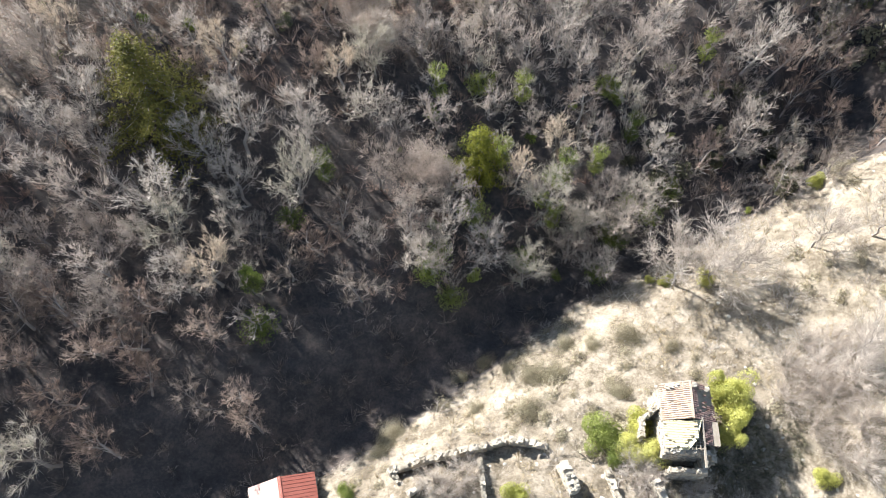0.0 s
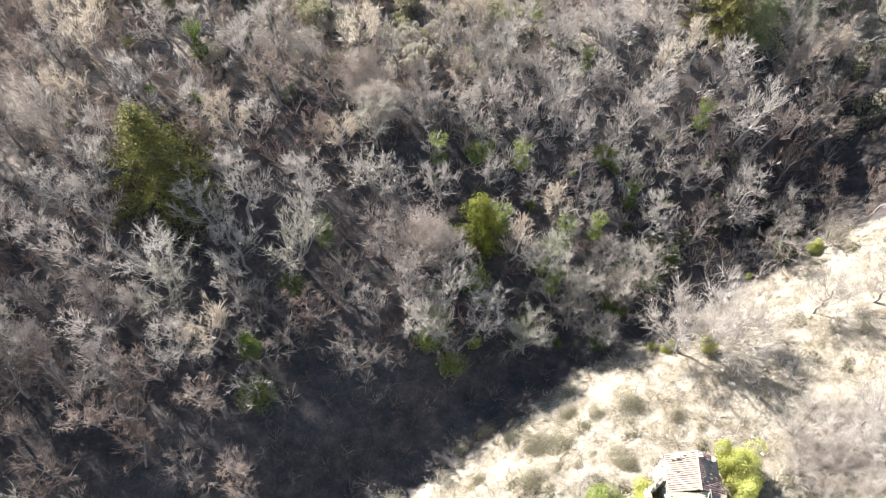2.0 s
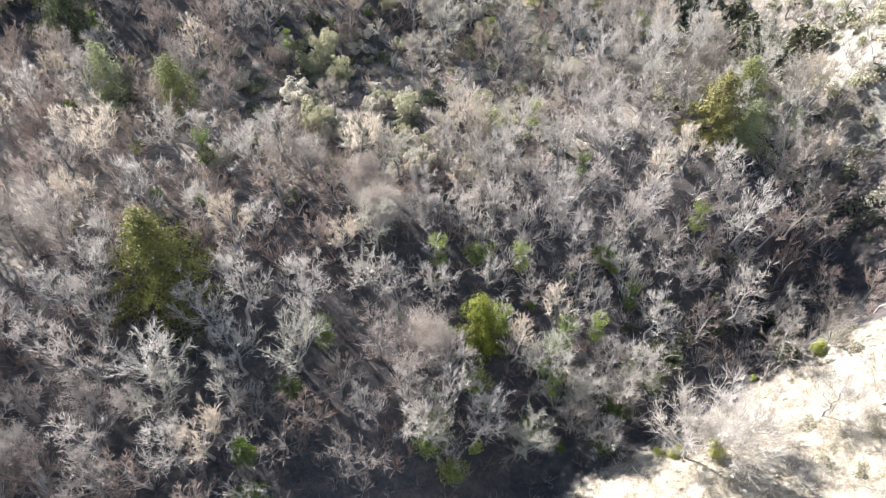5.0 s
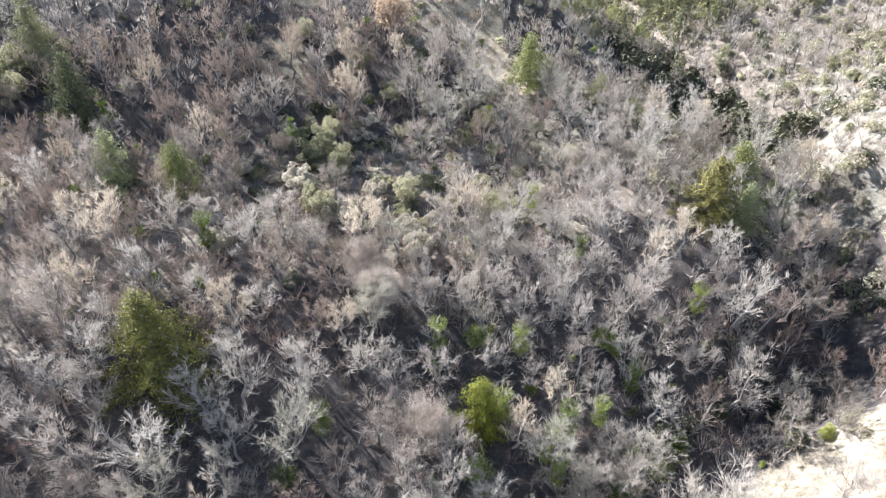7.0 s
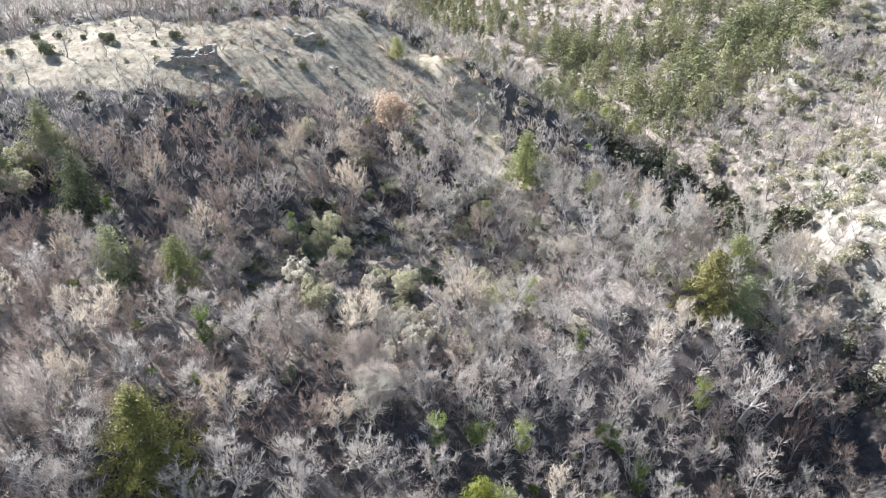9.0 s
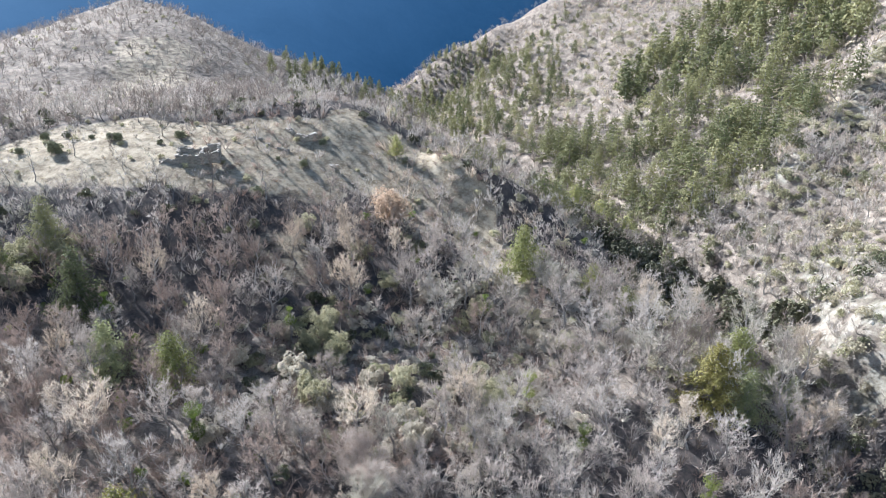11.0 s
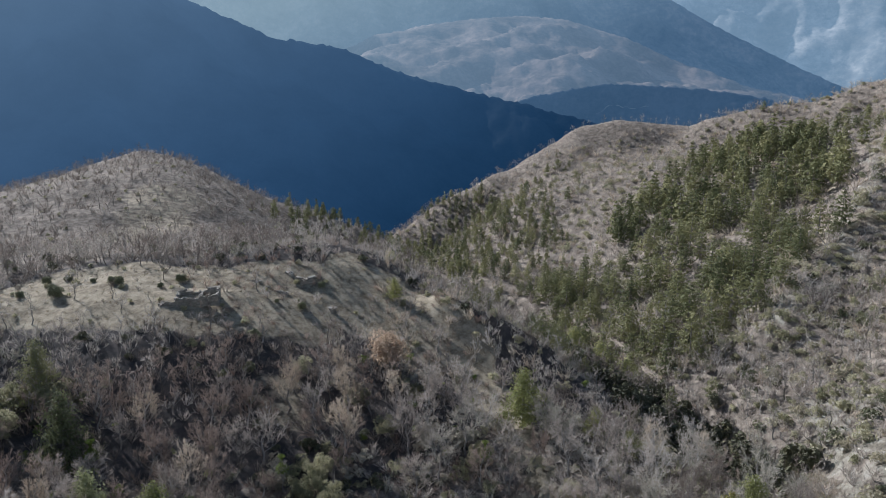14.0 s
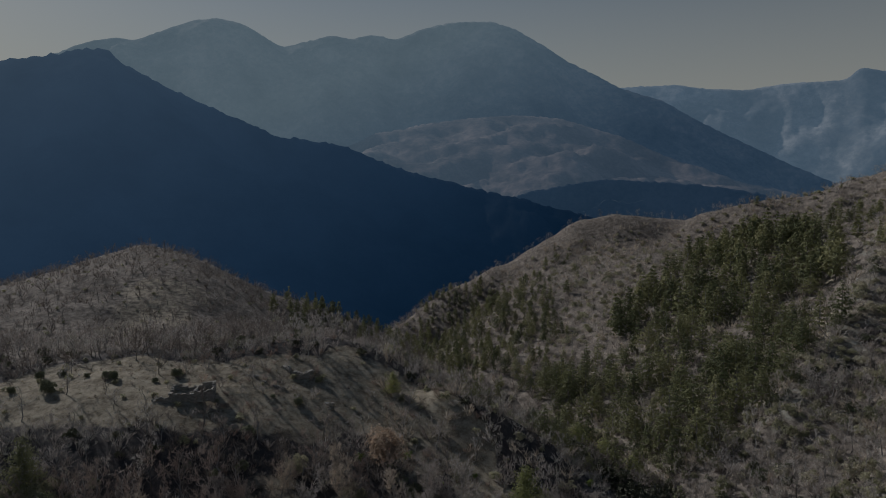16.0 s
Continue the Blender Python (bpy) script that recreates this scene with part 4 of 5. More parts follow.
spots = sown(rng, -72, 66, 12, 128, 3.6, wood_near)
near = np.argsort(np.hypot(spots[:, 0] - 2, spots[:, 1] - 45))
singles, rest = spots[near[:330]], spots[near[330:]]
used = set()
for i, (x, y) in enumerate(singles):
    # darker kinds stand in for gully shade, tan and reddish ones for the sunny bank
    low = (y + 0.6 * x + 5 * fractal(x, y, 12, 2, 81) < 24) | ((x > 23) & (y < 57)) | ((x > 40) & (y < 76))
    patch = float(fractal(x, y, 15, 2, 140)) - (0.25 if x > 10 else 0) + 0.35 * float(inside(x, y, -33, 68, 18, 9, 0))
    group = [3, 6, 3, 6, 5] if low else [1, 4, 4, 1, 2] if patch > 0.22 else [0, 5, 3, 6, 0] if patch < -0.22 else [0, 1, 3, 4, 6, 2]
    k = int(rng.choice(group))
    silver = max(inside(x, y, 17, 76, 24, 15, 10), 0.9 * inside(x, y, 12, 57, 14, 8, 10))
    if silver > 0.3 and not low:
        k = int(rng.choice([7, 7, 0, 1, 4, 2]))
    if y > 57 and x < -9 + 6 * float(fractal(x, y, 12, 2, 152)):
        k = int(rng.choice([3, 3, 4, 1, 3, 2]))
    if inside(x, y, -40, 42, 11, 10, 0) > 0.4:
        k = int(rng.choice([0, 5, 1, 7]))
    # another shaded stretch, its shade put into darker twigs
    if inside(x, y, -19, 44, 10, 9, 0) > 0.4:
        k = int(rng.choice([3, 6, 6, 5]))
    if inside(x, y, 9, 42, 14, 11, 25) > 0.4:
        k = int(rng.choice([2, 2, 1, 5, 2]))
    s = rng.uniform(0.85, 1.3) * (1 - 0.28 * inside(x, y, 8, 50, 11, 8, 0))
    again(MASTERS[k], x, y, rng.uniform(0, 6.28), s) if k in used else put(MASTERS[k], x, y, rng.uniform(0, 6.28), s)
    used.add(k)
MID = [bare_tree(200 + k, 8.0, 8.0 * [0.45, 0.4, 0.5, 0.38][k], 9, 4, 3, 6, 0.2, 0.55, 0.042, (3, 3), 1) for k in range(4)]
MIDFAR = [bare_tree(210 + k, 7.5, 7.5 * [0.45, 0.4, 0.5, 0.38][k], 7, 3, 2, 5, 0.2, 0.55, 0.08, (3, 3), 1) for k in range(4)]
FAR = [bare_tree(220 + k, 6.0, 3.0, 6, 2, 2, 4, 0.15, 0.6, 0.11, (3, 3), 1) for k in range(3)]


def woods(label, xy, kinds, lo, hi, mat, g):
    s = g.uniform(lo, hi, len(xy)) * (1 - 0.42 * inside(xy[:, 0], xy[:, 1], 44, 126, 24, 13, -40))
    turn = int(g.integers(1, 1 << 30))
    scatter("woodland_stems", label + ", trunks and limbs", "trees", [q[0] for q in kinds], xy, s, BARK, np.random.default_rng(turn))
    scatter("woodland_twigs", label + ", twigs", "trees", [q[1] for q in kinds], xy, s, mat, np.random.default_rng(turn))


feathery = inside(rest[:, 0], rest[:, 1], 20, 80, 28, 17, 10) + 0.35 * fractal(rest[:, 0], rest[:, 1], 8, 2, 151) > 0.5
woods("silvery leafless wood below the hollow", rest[feathery], MID, 0.9, 1.25, SILVER_TWIG, rng)
rest = rest[~feathery]
russet = (rest[:, 1] < 98) & (smooth(2, -14, rest[:, 0]) + 0.6 * fractal(rest[:, 0], rest[:, 1], 12, 2, 152) > 0.55)
woods("russet-brown leafless wood on the slope", rest[russet], MID, 0.85, 1.2, RUSSET_TWIG, rng)
rest = rest[~russet]
# the oval below the plateau gets darker twigs for its slope's shade
tone = fractal(rest[:, 0], rest[:, 1], 24, 2, 14) - 0.32 * (rest[:, 0] < 8) - 0.9 * inside(rest[:, 0], rest[:, 1], -32, 113, 42, 15, 8)
# silvery and tan twigs also lighten the middle distance in place of haze
for label, sel, mat in (("leafless grey wood on the slope below the plateau", tone > 0.05, SILVER_TWIG), ("tan leafless wood on the slope", (tone <= 0.05) & (tone > -0.18), TWIG_TAN), ("reddish leafless wood on the slope", (tone <= -0.18) & (tone > -0.4), TWIG_RED), ("brown leafless wood, partly toned for shade", tone <= -0.4, RUSSET_TWIG)):
    woods(label, rest[sel], MID, 0.85, 1.25, mat, rng)
mid = sown(rng, -42, 34, 122, 200, 3.5, wood_near)
# same oval again: slope shade put into dark twigs
dark = fractal(mid[:, 0], mid[:, 1], 30, 2, 19) + 0.8 * inside(mid[:, 0], mid[:, 1], -32, 120, 45, 18, 8) > 0.05
woods("leafless wood below the plateau, toned dark for shade", mid[dark], MIDFAR, 0.6, 1.1, TWIG_DARK, rng)
woods("pale leafless wood round the plateau", mid[~dark], MIDFAR, 0.6, 1.05, TWIG, rng)


def wood_hill(x, y):
    s, tf, st, br = zones(x, y)
    return (1 - 0.75 * tf) * (1 - 0.8 * smooth(0.2, 0.6, st))


woods("thin leafless wood on the rounded hill", sown(rng, -42, -2, 205, 400, 4.2, wood_hill), FAR, 0.45, 0.85, TWIG_DARK, rng)
woods("leafless wood on the far slope", sown(rng, -4, 40, 190, 462, 4.0, lambda x, y: 0.6 + 0.4 * smooth(0, 0.6, fractal(x, y, 70, 2, 12))), FAR, 0.5, 0.95, TWIG_RED, rng)
woods("thin grey trees behind the plateau", sown(rng, -42, -8, 166, 225, 3.6, lambda x, y: np.where(x > -50, 0.12, 0.85) * (1 - inside(x, y, -24, 172, 32, 26, 0)) * (1 - smooth(0.3, 0.7, zones(x, y)[1]))), MIDFAR, 0.55, 0.95, TWIG_RED, rng)
# pine wood on the far slope
FAR_PINES = [conifer(300 + k, 9.5 - 0.4 * k, 2.2 + 0.2 * k, 8, 6, 9, 0.1 + 0.03 * k, 0.05, [0.9, 0.75, 0.6, 0.5, 0.65][k], 0.5, False) for k in range(5)]
FINE_PINES = [conifer(310 + k, 9.5 - 0.4 * k, 2.9 + 0.2 * k, 10, 7, 18, 0.08 + 0.03 * k, 0.0, [1.0, 0.9, 0.8, 0.7, 0.85][k], 0.27, False, 0.09) for k in range(5)]


def pine_band(x, y):
    r, az = np.hypot(x, y), np.degrees(np.arctan2(x, y))
    c = 1.5 * inside(x, y, 97, 242, 98, 36, 59) + 1.3 * inside(x, y, 8, 350, 28, 100, 0) + 0.75 * inside(x, y, 30, 255, 22, 28, 0) + 0.85 * inside(x, y, 32, 325, 24, 80, 0) + inside(x, y, -38, 372, 24, 24, 0) + 0.5 * inside(x, y, 66, 176, 22, 10, 20) + 0.5 * np.exp(-(to_line(x, y, [(14, 172), (30, 150), (40, 138)])[0] / 5.0) ** 2)
    dc, side = to_line(x, y, CRAG)
    c = np.where((side < 0) & (x > 50), 0.08 * c, c)
    return np.clip(1.15 * c * (0.1 + smooth(-0.3, 0.25, fractal(x, y, 22, 3, 50) + 0.35 * fractal(x, y, 7, 2, 52))) + 0.14 * (r < 440) * ((az > -4) | (r > 280)) * smooth(0, 0.6, fractal(x, y, 60, 2, 55)) * 0.5, 0, 1)


px = sown(rng, -14, 42, 150, 455, 3.8, pine_band)
ps = (0.58 + 0.68 * rng.uniform(0, 1, len(px)) ** 1.2) * (0.72 + 0.5 * inside(px[:, 0], px[:, 1], 97, 242, 110, 50, 59))
close = np.hypot(px[:, 0], px[:, 1]) < 262
for kinds, sel, where in ((FAR_PINES, ~close, "far crest"), (FINE_PINES, close, "steep far slope")):
    turn = int(rng.integers(1, 1 << 30))
    scatter("pine_stems", "trunks of a pine wood on the " + where, "pines", [q[0] for q in kinds], px[sel], ps[sel], BARK, np.random.default_rng(turn))
    scatter("pine_crowns", "dark and olive green pine crowns on the " + where, "pines", [q[1] for q in kinds], px[sel], ps[sel], NEEDLE_FAR, np.random.default_rng(turn))


# dark bushes and dark twigs added to paint the ravine's shade
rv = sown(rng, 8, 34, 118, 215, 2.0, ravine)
scatter("ravine_evergreens", "dense dark evergreen bushes added as the shade of the ravine", "trees", [bush(460 + k, 2.6, 5.6, 9, 34, 0.45)[1] for k in range(4)], rv, rng.uniform(0.7, 1.2, len(rv)), SHADE_LEAF, rng)
woods("leafless wood in the ravine, toned dark for shade", sown(rng, 8, 34, 118, 215, 3.2, ravine), MIDFAR, 0.8, 1.15, TWIG_DARK, rng)
# undergrowth
THICK = [join(thicket(400 + k, 1.6, 1.7, 12, 9, 0.032)) for k in range(4)]
MAT = [join(thicket(405 + k, 1.6, 0.9, 12, 20, 0.018)) for k in range(4)]
BRUSH = [join(thicket(410 + k, 1.7, 1.9, 9, 8, 0.055)) for k in range(4)]
HAZE = [join(thicket(415 + k, 2.0, 2.3, 7, 11, 0.075)) for k in range(4)]
BUSHY = [join(bush(420 + k, 1.2, 1.4, 6, 45, 0.16)) for k in range(4)]
CLUMP = [bush(430 + k, 1.3, 1.5, 5, 15, 0.29)[1] for k in range(5)]
TUFT = [spikes(np.random.default_rng(k).normal(size=(14, 3)) * [0.16, 0.16, 0], np.random.default_rng(k).normal(size=(14, 3)) * [0.33, 0.33, 0.05] + [0, 0, 0.34], np.full(14, 0.03)) for k in range(3)]


def brushy(x, y):
    s, tf, st, br = zones(x, y)
    return (1 - smooth(0.3, 0.6, s)) * (1 - smooth(0.3, 0.7, tf)) * (1 - smooth(0.3, 0.7, st))


ug = sown(rng, -72, 60, 12, 80, 1.9, lambda x, y: brushy(x, y) * np.where(y - 0.45 * x < 30, 0.45, 0.9))
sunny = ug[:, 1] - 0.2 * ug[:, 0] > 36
# brown twigs paint the shade between trees, paler ones the sunlit bank
scatter("undergrowth", "leafless brown undergrowth beneath the trees, toned dark for shade", "undergrowth", THICK, ug[~sunny], rng.uniform(0.5, 1.0, (~sunny).sum()), TWIG_DARK, rng)
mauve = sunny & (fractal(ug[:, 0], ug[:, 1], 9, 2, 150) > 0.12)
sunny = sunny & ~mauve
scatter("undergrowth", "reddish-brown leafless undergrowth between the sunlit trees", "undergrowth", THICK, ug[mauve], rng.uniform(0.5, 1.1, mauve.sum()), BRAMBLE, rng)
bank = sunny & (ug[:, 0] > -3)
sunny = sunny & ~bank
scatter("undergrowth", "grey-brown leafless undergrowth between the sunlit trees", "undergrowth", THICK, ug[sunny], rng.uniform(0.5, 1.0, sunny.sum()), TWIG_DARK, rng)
scatter("undergrowth", "leafless undergrowth toned paler for the sunlit bank", "undergrowth", THICK, ug[bank], rng.uniform(0.8, 1.4, bank.sum()), TWIG_RED, rng)
bw = sown(rng, -52, 42, 58, 200, 2.1, lambda x, y: 0.85 * brushy(x, y))
# brushwood in that oval is darkened for the shade too
tone = fractal(bw[:, 0], bw[:, 1], 16, 3, 15) - 0.8 * inside(bw[:, 0], bw[:, 1], -32, 113, 40, 14, 8)
tone = tone - 0.2 * (bw[:, 0] < 8)
russet = (bw[:, 1] < 98) & (smooth(0, -16, bw[:, 0]) + 0.6 * fractal(bw[:, 0], bw[:, 1], 10, 2, 153) > 0.5)
scatter("brushwood", "russet leafless brushwood beneath the trees", "brushwood", BRUSH, bw[russet], rng.uniform(0.7, 1.3, russet.sum()), RUSSET_TWIG, rng)
bw, tone = bw[~russet], tone[~russet]
# silvery brushwood is lightened for distance haze as well
for label, sel, mat in (("pale grey leafless brushwood on the slope", tone > 0.12, SILVER_TWIG), ("brownish leafless brushwood on the slope", (tone <= 0.12) & (tone > -0.45), TWIG), ("tangled brushwood, partly toned dark for shade", tone <= -0.45, TWIG_DARK)):
    scatter("brushwood", label, "brushwood", BRUSH, bw[sel], rng.uniform(0.7, 1.4, sel.sum()), mat, rng)
eg = sown(rng, -44, 38, 70, 200, 4.5, lambda x, y: brushy(x, y) * smooth(0.1, 0.6, fractal(x, y, 24, 2, 35)))
scatter("evergreen_thicket", "dark evergreen thickets among the leafless wood", "scrub", [bush(440 + k, 1.6, 1.9, 6, 16, 0.34)[1] for k in range(4)], eg[::2], rng.uniform(0.5, 1.3, len(eg[::2])), GREY_GREEN, rng)
# this half is near-black to stand in for shaded hollows
scatter("evergreen_thicket", "near-black evergreen thickets added as shaded hollows of the wood", "scrub", [bush(445 + k, 1.7, 1.9, 6, 16, 0.34)[1] for k in range(4)], eg[1::2], rng.uniform(0.6, 1.4, len(eg[1::2])), SHADE_LEAF, rng)
# dark bushes added to paint the shade in the wood above the slope
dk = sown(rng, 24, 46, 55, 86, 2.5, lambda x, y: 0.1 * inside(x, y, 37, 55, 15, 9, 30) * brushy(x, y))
scatter("evergreen_thicket", "dark evergreen thicket added as shade beneath the trees above the straw slope", "scrub", [bush(480 + k, 1.7, 2.6, 7, 34, 0.26)[1] for k in range(4)], dk, rng.uniform(0.7, 1.3, len(dk)), SHADE_LEAF, rng)
# low scrub and brambles in the hollow below the plateau
def hollow(x, y):
    return np.maximum(inside(x, y, -5, 90, 26, 18, 0), 0.45 * inside(x, y, 26, 112, 20, 18, 0)) * brushy(x, y)


lum = sown(rng, -32, 26, 68, 140, 2.7, lambda x, y: 0.85 * hollow(x, y))
MOUND = [bush(490 + k, 1.9, 2.0, 20, 36, 0.135, 0.15, 0.36)[1] for k in range(5)]
pick = rng.uniform(0, 1, len(lum))
for label, lo, hi, mat in (("grey-beige mounds of scrub overgrown with dry climbers", 0.0, 0.7, CLIMBER), ("olive-grey rounded scrub mounds in the hollow", 0.7, 0.92, SCRUB), ("dusky evergreen mounds in the hollow", 0.92, 1.01, GREY_GREEN)):
    sel = (pick >= lo) & (pick < hi)
    scatter("scrub_mounds", label, "scrub", MOUND, lum[sel], rng.uniform(0.55, 1.3, sel.sum()), mat, rng)
br = sown(rng, -32, 26, 68, 125, 1.5, lambda x, y: 0.8 * hollow(x, y) * smooth(-0.2, 0.5, fractal(x, y, 12, 2, 120)))
scatter("bramble_thicket", "low reddish-brown brambles in the hollow", "scrub", THICK, br, rng.uniform(0.5, 1.1, len(br)), BRAMBLE, rng)
# leafless shrubs on the bank beside the plateau
pl = sown(rng, -20, 8, 128, 185, 2.4, lambda x, y: 0.75 * smooth(0.2, 0.9, fractal(x, y, 18, 2, 121) + 0.5) * (1 - np.exp(-(to_line(x, y, TRACK)[0] / 3.0) ** 4)))
rusty = rng.uniform(0, 1, len(pl)) < 0.5
scatter("bank_shrubs", "pinkish leafless shrubs on the grassy bank", "scrub", BRUSH, pl[~rusty], rng.uniform(0.4, 1.2, (~rusty).sum()), TWIG_RED, rng)
scatter("bank_shrubs", "rusty brown bramble shrubs on the grassy bank", "scrub", BRUSH, pl[rusty], rng.uniform(0.4, 1.1, rusty.sum()), BRAMBLE, rng)
hb = sown(rng, -42, -2, 195, 400, 3.6, lambda x, y: 0.9 * (1 - 0.7 * zones(x, y)[1]))
scatter("hill_brushwood", "grey leafless scrub covering the rounded hill", "brushwood", HAZE, hb[::2], 0.3 + 1.1 * rng.uniform(0, 1, len(hb[::2])) ** 1.6, TWIG_RED, rng)
scatter("hill_brushwood", "dull leafless scrub covering the rounded hill", "brushwood", HAZE, hb[1::2], 0.3 + 1.1 * rng.uniform(0, 1, len(hb[1::2])) ** 1.6, TWIG_DARK, rng)
rb = sown(rng, -4, 42, 135, 445, 3.5, lambda x, y: (0.6 + 0.4 * smooth(-0.5, 0.2, fractal(x, y, 18, 3, 88))) * (1 - 0.5 * smooth(0.3, 0.7, zones(x, y)[2])) * (1 - ravine(x, y)) * np.where((np.degrees(np.arctan2(x, y)) > 20) & (np.hypot(x, y) < 225), 0.9, 1))
# these twigs are kept light to stand in for haze over the far slope
scatter("hill_brushwood", "brownish leafless scrub on the far slope", "brushwood", HAZE, rb[::2], 0.6 + 1.2 * rng.uniform(0, 1, len(rb[::2])) ** 1.6, TWIG_RED, rng)
scatter("hill_brushwood", "tan leafless scrub on the far slope", "brushwood", HAZE, rb[1::2], 0.6 + 1.2 * rng.uniform(0, 1, len(rb[1::2])) ** 1.6, TWIG_TAN, rng)
ev = sown(rng, -60, 40, 16, 140, 5.0, lambda x, y: (1 - smooth(0.2, 0.5, zones(x, y)[0])) * np.maximum(0.7 * smooth(-0.2, 0.4, fractal(x, y, 25, 2, 33)), 0.85 * inside(x, y, 18, 50, 22, 11, 25)))
scatter("evergreen_undergrowth", "patches of ivy and evergreen shrubs in the wood", "undergrowth", BUSHY, ev, rng.uniform(0.5, 1.25, len(ev)), IVY, rng)
sl = sown(rng, -40, 85, 1, 85, 1.3, lambda x, y: 0.85 * smooth(0.3, 0.7, zones(x, y)[0]) * smooth(-0.45, 0.3, fractal(x, y, 12, 2, 60)) * (1 - inside(x, y, 30.3, 15.3, 4.5, 5.0, 0)))
pale = rng.uniform(0, 1, len(sl)) < 0.55
scatter("dry_scrub", "pale leafless scrub on the sunny slope", "scrub", MAT, sl[pale], 0.4 + 0.9 * rng.uniform(0, 1, pale.sum()) ** 2, PALE_TWIG, rng)
scatter("dry_scrub", "tan dry scrub on the sunny slope", "scrub", MAT, sl[~pale], 0.3 + 0.7 * rng.uniform(0, 1, (~pale).sum()) ** 1.5, STRAW, rng)
# dark scrub laid in the outline of the house's cast shadow to deepen it
sh = sown(rng, 50, 80, 20, 40, 0.75, lambda x, y: inside(x, y, 30.3, 15.3, 4.2, 4.6, 0))
scatter("shaded_brambles", "dark tangled scrub added to deepen the cast shadow of the ruined house", "scrub", MAT, sh, rng.uniform(0.5, 0.9, len(sh)), SHADE_LEAF, rng)
om = sown(rng, -40, 85, 8, 85, 1.6, lambda x, y: 0.8 * smooth(0.3, 0.7, zones(x, y)[0]) * np.maximum(0.35 * smooth(0.1, 0.5, fractal(x, y, 10, 2, 64)), 1.2 * inside(x, y, 15, 22, 9, 5, 15)))
scatter("olive_scrub", "low olive-tan evergreen scrub in mats on the dry slope", "scrub", [bush(450 + k, 1.6, 0.7, 7, 30, 0.10)[1] for k in range(4)], om, rng.uniform(0.5, 1.4, len(om)), HEATH, rng)
gr = sown(rng, -40, 85, 1, 85, 0.95, lambda x, y: smooth(0.2, 0.6, zones(x, y)[0]) * (0.35 + 0.6 * smooth(-0.3, 0.5, fractal(x, y, 9, 2, 61))))
scatter("dry_grass", "tufts of bleached dry grass on the slope", "grass", TUFT, gr, rng.uniform(0.5, 1.3, len(gr)), STRAW, rng)
FINE_CLUMP = [bush(435 + k, 1.4, 1.3, 8, 24, 0.145)[1] for k in range(5)]
sc = sown(rng, 8, 42, 95, 420, 2.1, lambda x, y: (0.08 + 0.84 * smooth(250, 200, np.hypot(x, y))) * (1 - ravine(x, y)) * smooth(16, 21, np.degrees(np.arctan2(x, y)) + 0.06 * (np.hypot(x, y) - 140)))
tone = fractal(sc[:, 0], sc[:, 1], 14, 3, 131) + rng.normal(size=len(sc)) * 0.45
for label, lo, hi, mat in (("olive-grey evergreen scrub on the stony hillside", 0.25, 9, SCRUB), ("pale tan heath on the stony hillside", -0.15, 0.25, HEATH), ("dusky evergreen bushes on the stony hillside", -0.35, -0.15, GREY_GREEN)):
    sel = (tone > lo) & (tone <= hi)
    scatter("hillside_scrub", label, "scrub", FINE_CLUMP, sc[sel], 0.85 + 1.5 * rng.uniform(0, 1, sel.sum()) ** 1.7, mat, rng)
sel = tone <= -0.35
scatter("hillside_scrub", "pinkish leafless brush on the stony hillside", "scrub", HAZE, sc[sel], rng.uniform(0.5, 1.0, sel.sum()), TWIG_RED, rng)
lt = sown(rng, -40, 8, 115, 200, 2.6, lambda x, y: 0.5 * smooth(0.3, 0.7, zones(x, y)[1]) * smooth(-0.3, 0.5, fractal(x, y, 14, 2, 66)))
scatter("low_heath", "low dark heath bushes dotted over the grazed plateau", "scrub", BRUSH, lt, rng.uniform(0.25, 0.6, len(lt)), TWIG_DARK, rng)
hg = sown(rng, -4, 42, 120, 440, 4.6, lambda x, y: (0.25 + 0.65 * smooth(-0.3, 0.4, fractal(x, y, 35, 2, 99))) * (1 - ravine(x, y)))
scatter("hillside_evergreens", "olive-green evergreen shrubs mixed into the far slope", "scrub", CLUMP, hg, rng.uniform(0.6, 1.6, len(hg)), SCRUB, rng)
pb = sown(rng, -40, 4, 135, 340, 6.0, lambda x, y: 0.2 + 0.4 * zones(x, y)[1])
scatter("juniper_scrub", "low green bushes on the grazed plateau and hill", "scrub", CLUMP, pb, rng.uniform(0.3, 0.9, len(pb)), SCRUB, rng)
tg = sown(rng, -40, 8, 120, 200, 1.3, lambda x, y: 0.6 * smooth(0.3, 0.7, zones(x, y)[1]))
scatter("turf_tufts", "tussocks of dry grass on the plateau", "grass", TUFT, tg, rng.uniform(0.6, 1.3, len(tg)), STRAW, rng)


def pebble(seed):
    g = np.random.default_rng(seed)
    bm = bmesh.new()
    bmesh.ops.create_icosphere(bm, subdivisions=1, radius=0.5)
    v = np.array([q.co[:] for q in bm.verts]) * g.uniform(0.6, 1.25, (len(bm.verts), 1)) * [1, 0.8, 0.55]
    f = np.array([[q.index for q in p.verts] for p in bm.faces])
    bm.free()
    return v, f


STONES = [pebble(k) for k in range(5)]
rk = sown(rng, -40, 80, 9, 80, 0.8, lambda x, y: smooth(0.3, 0.7, zones(x, y)[0]) * smooth(-0.2, 0.6, fractal(x, y, 11, 3, 70)))
scatter("loose_stones", "loose limestone rubble on the dry slope", "stones", STONES, rk, 0.14 + 0.5 * rng.uniform(0, 1, len(rk)) ** 3, LIMESTONE, rng, sink=0.02)
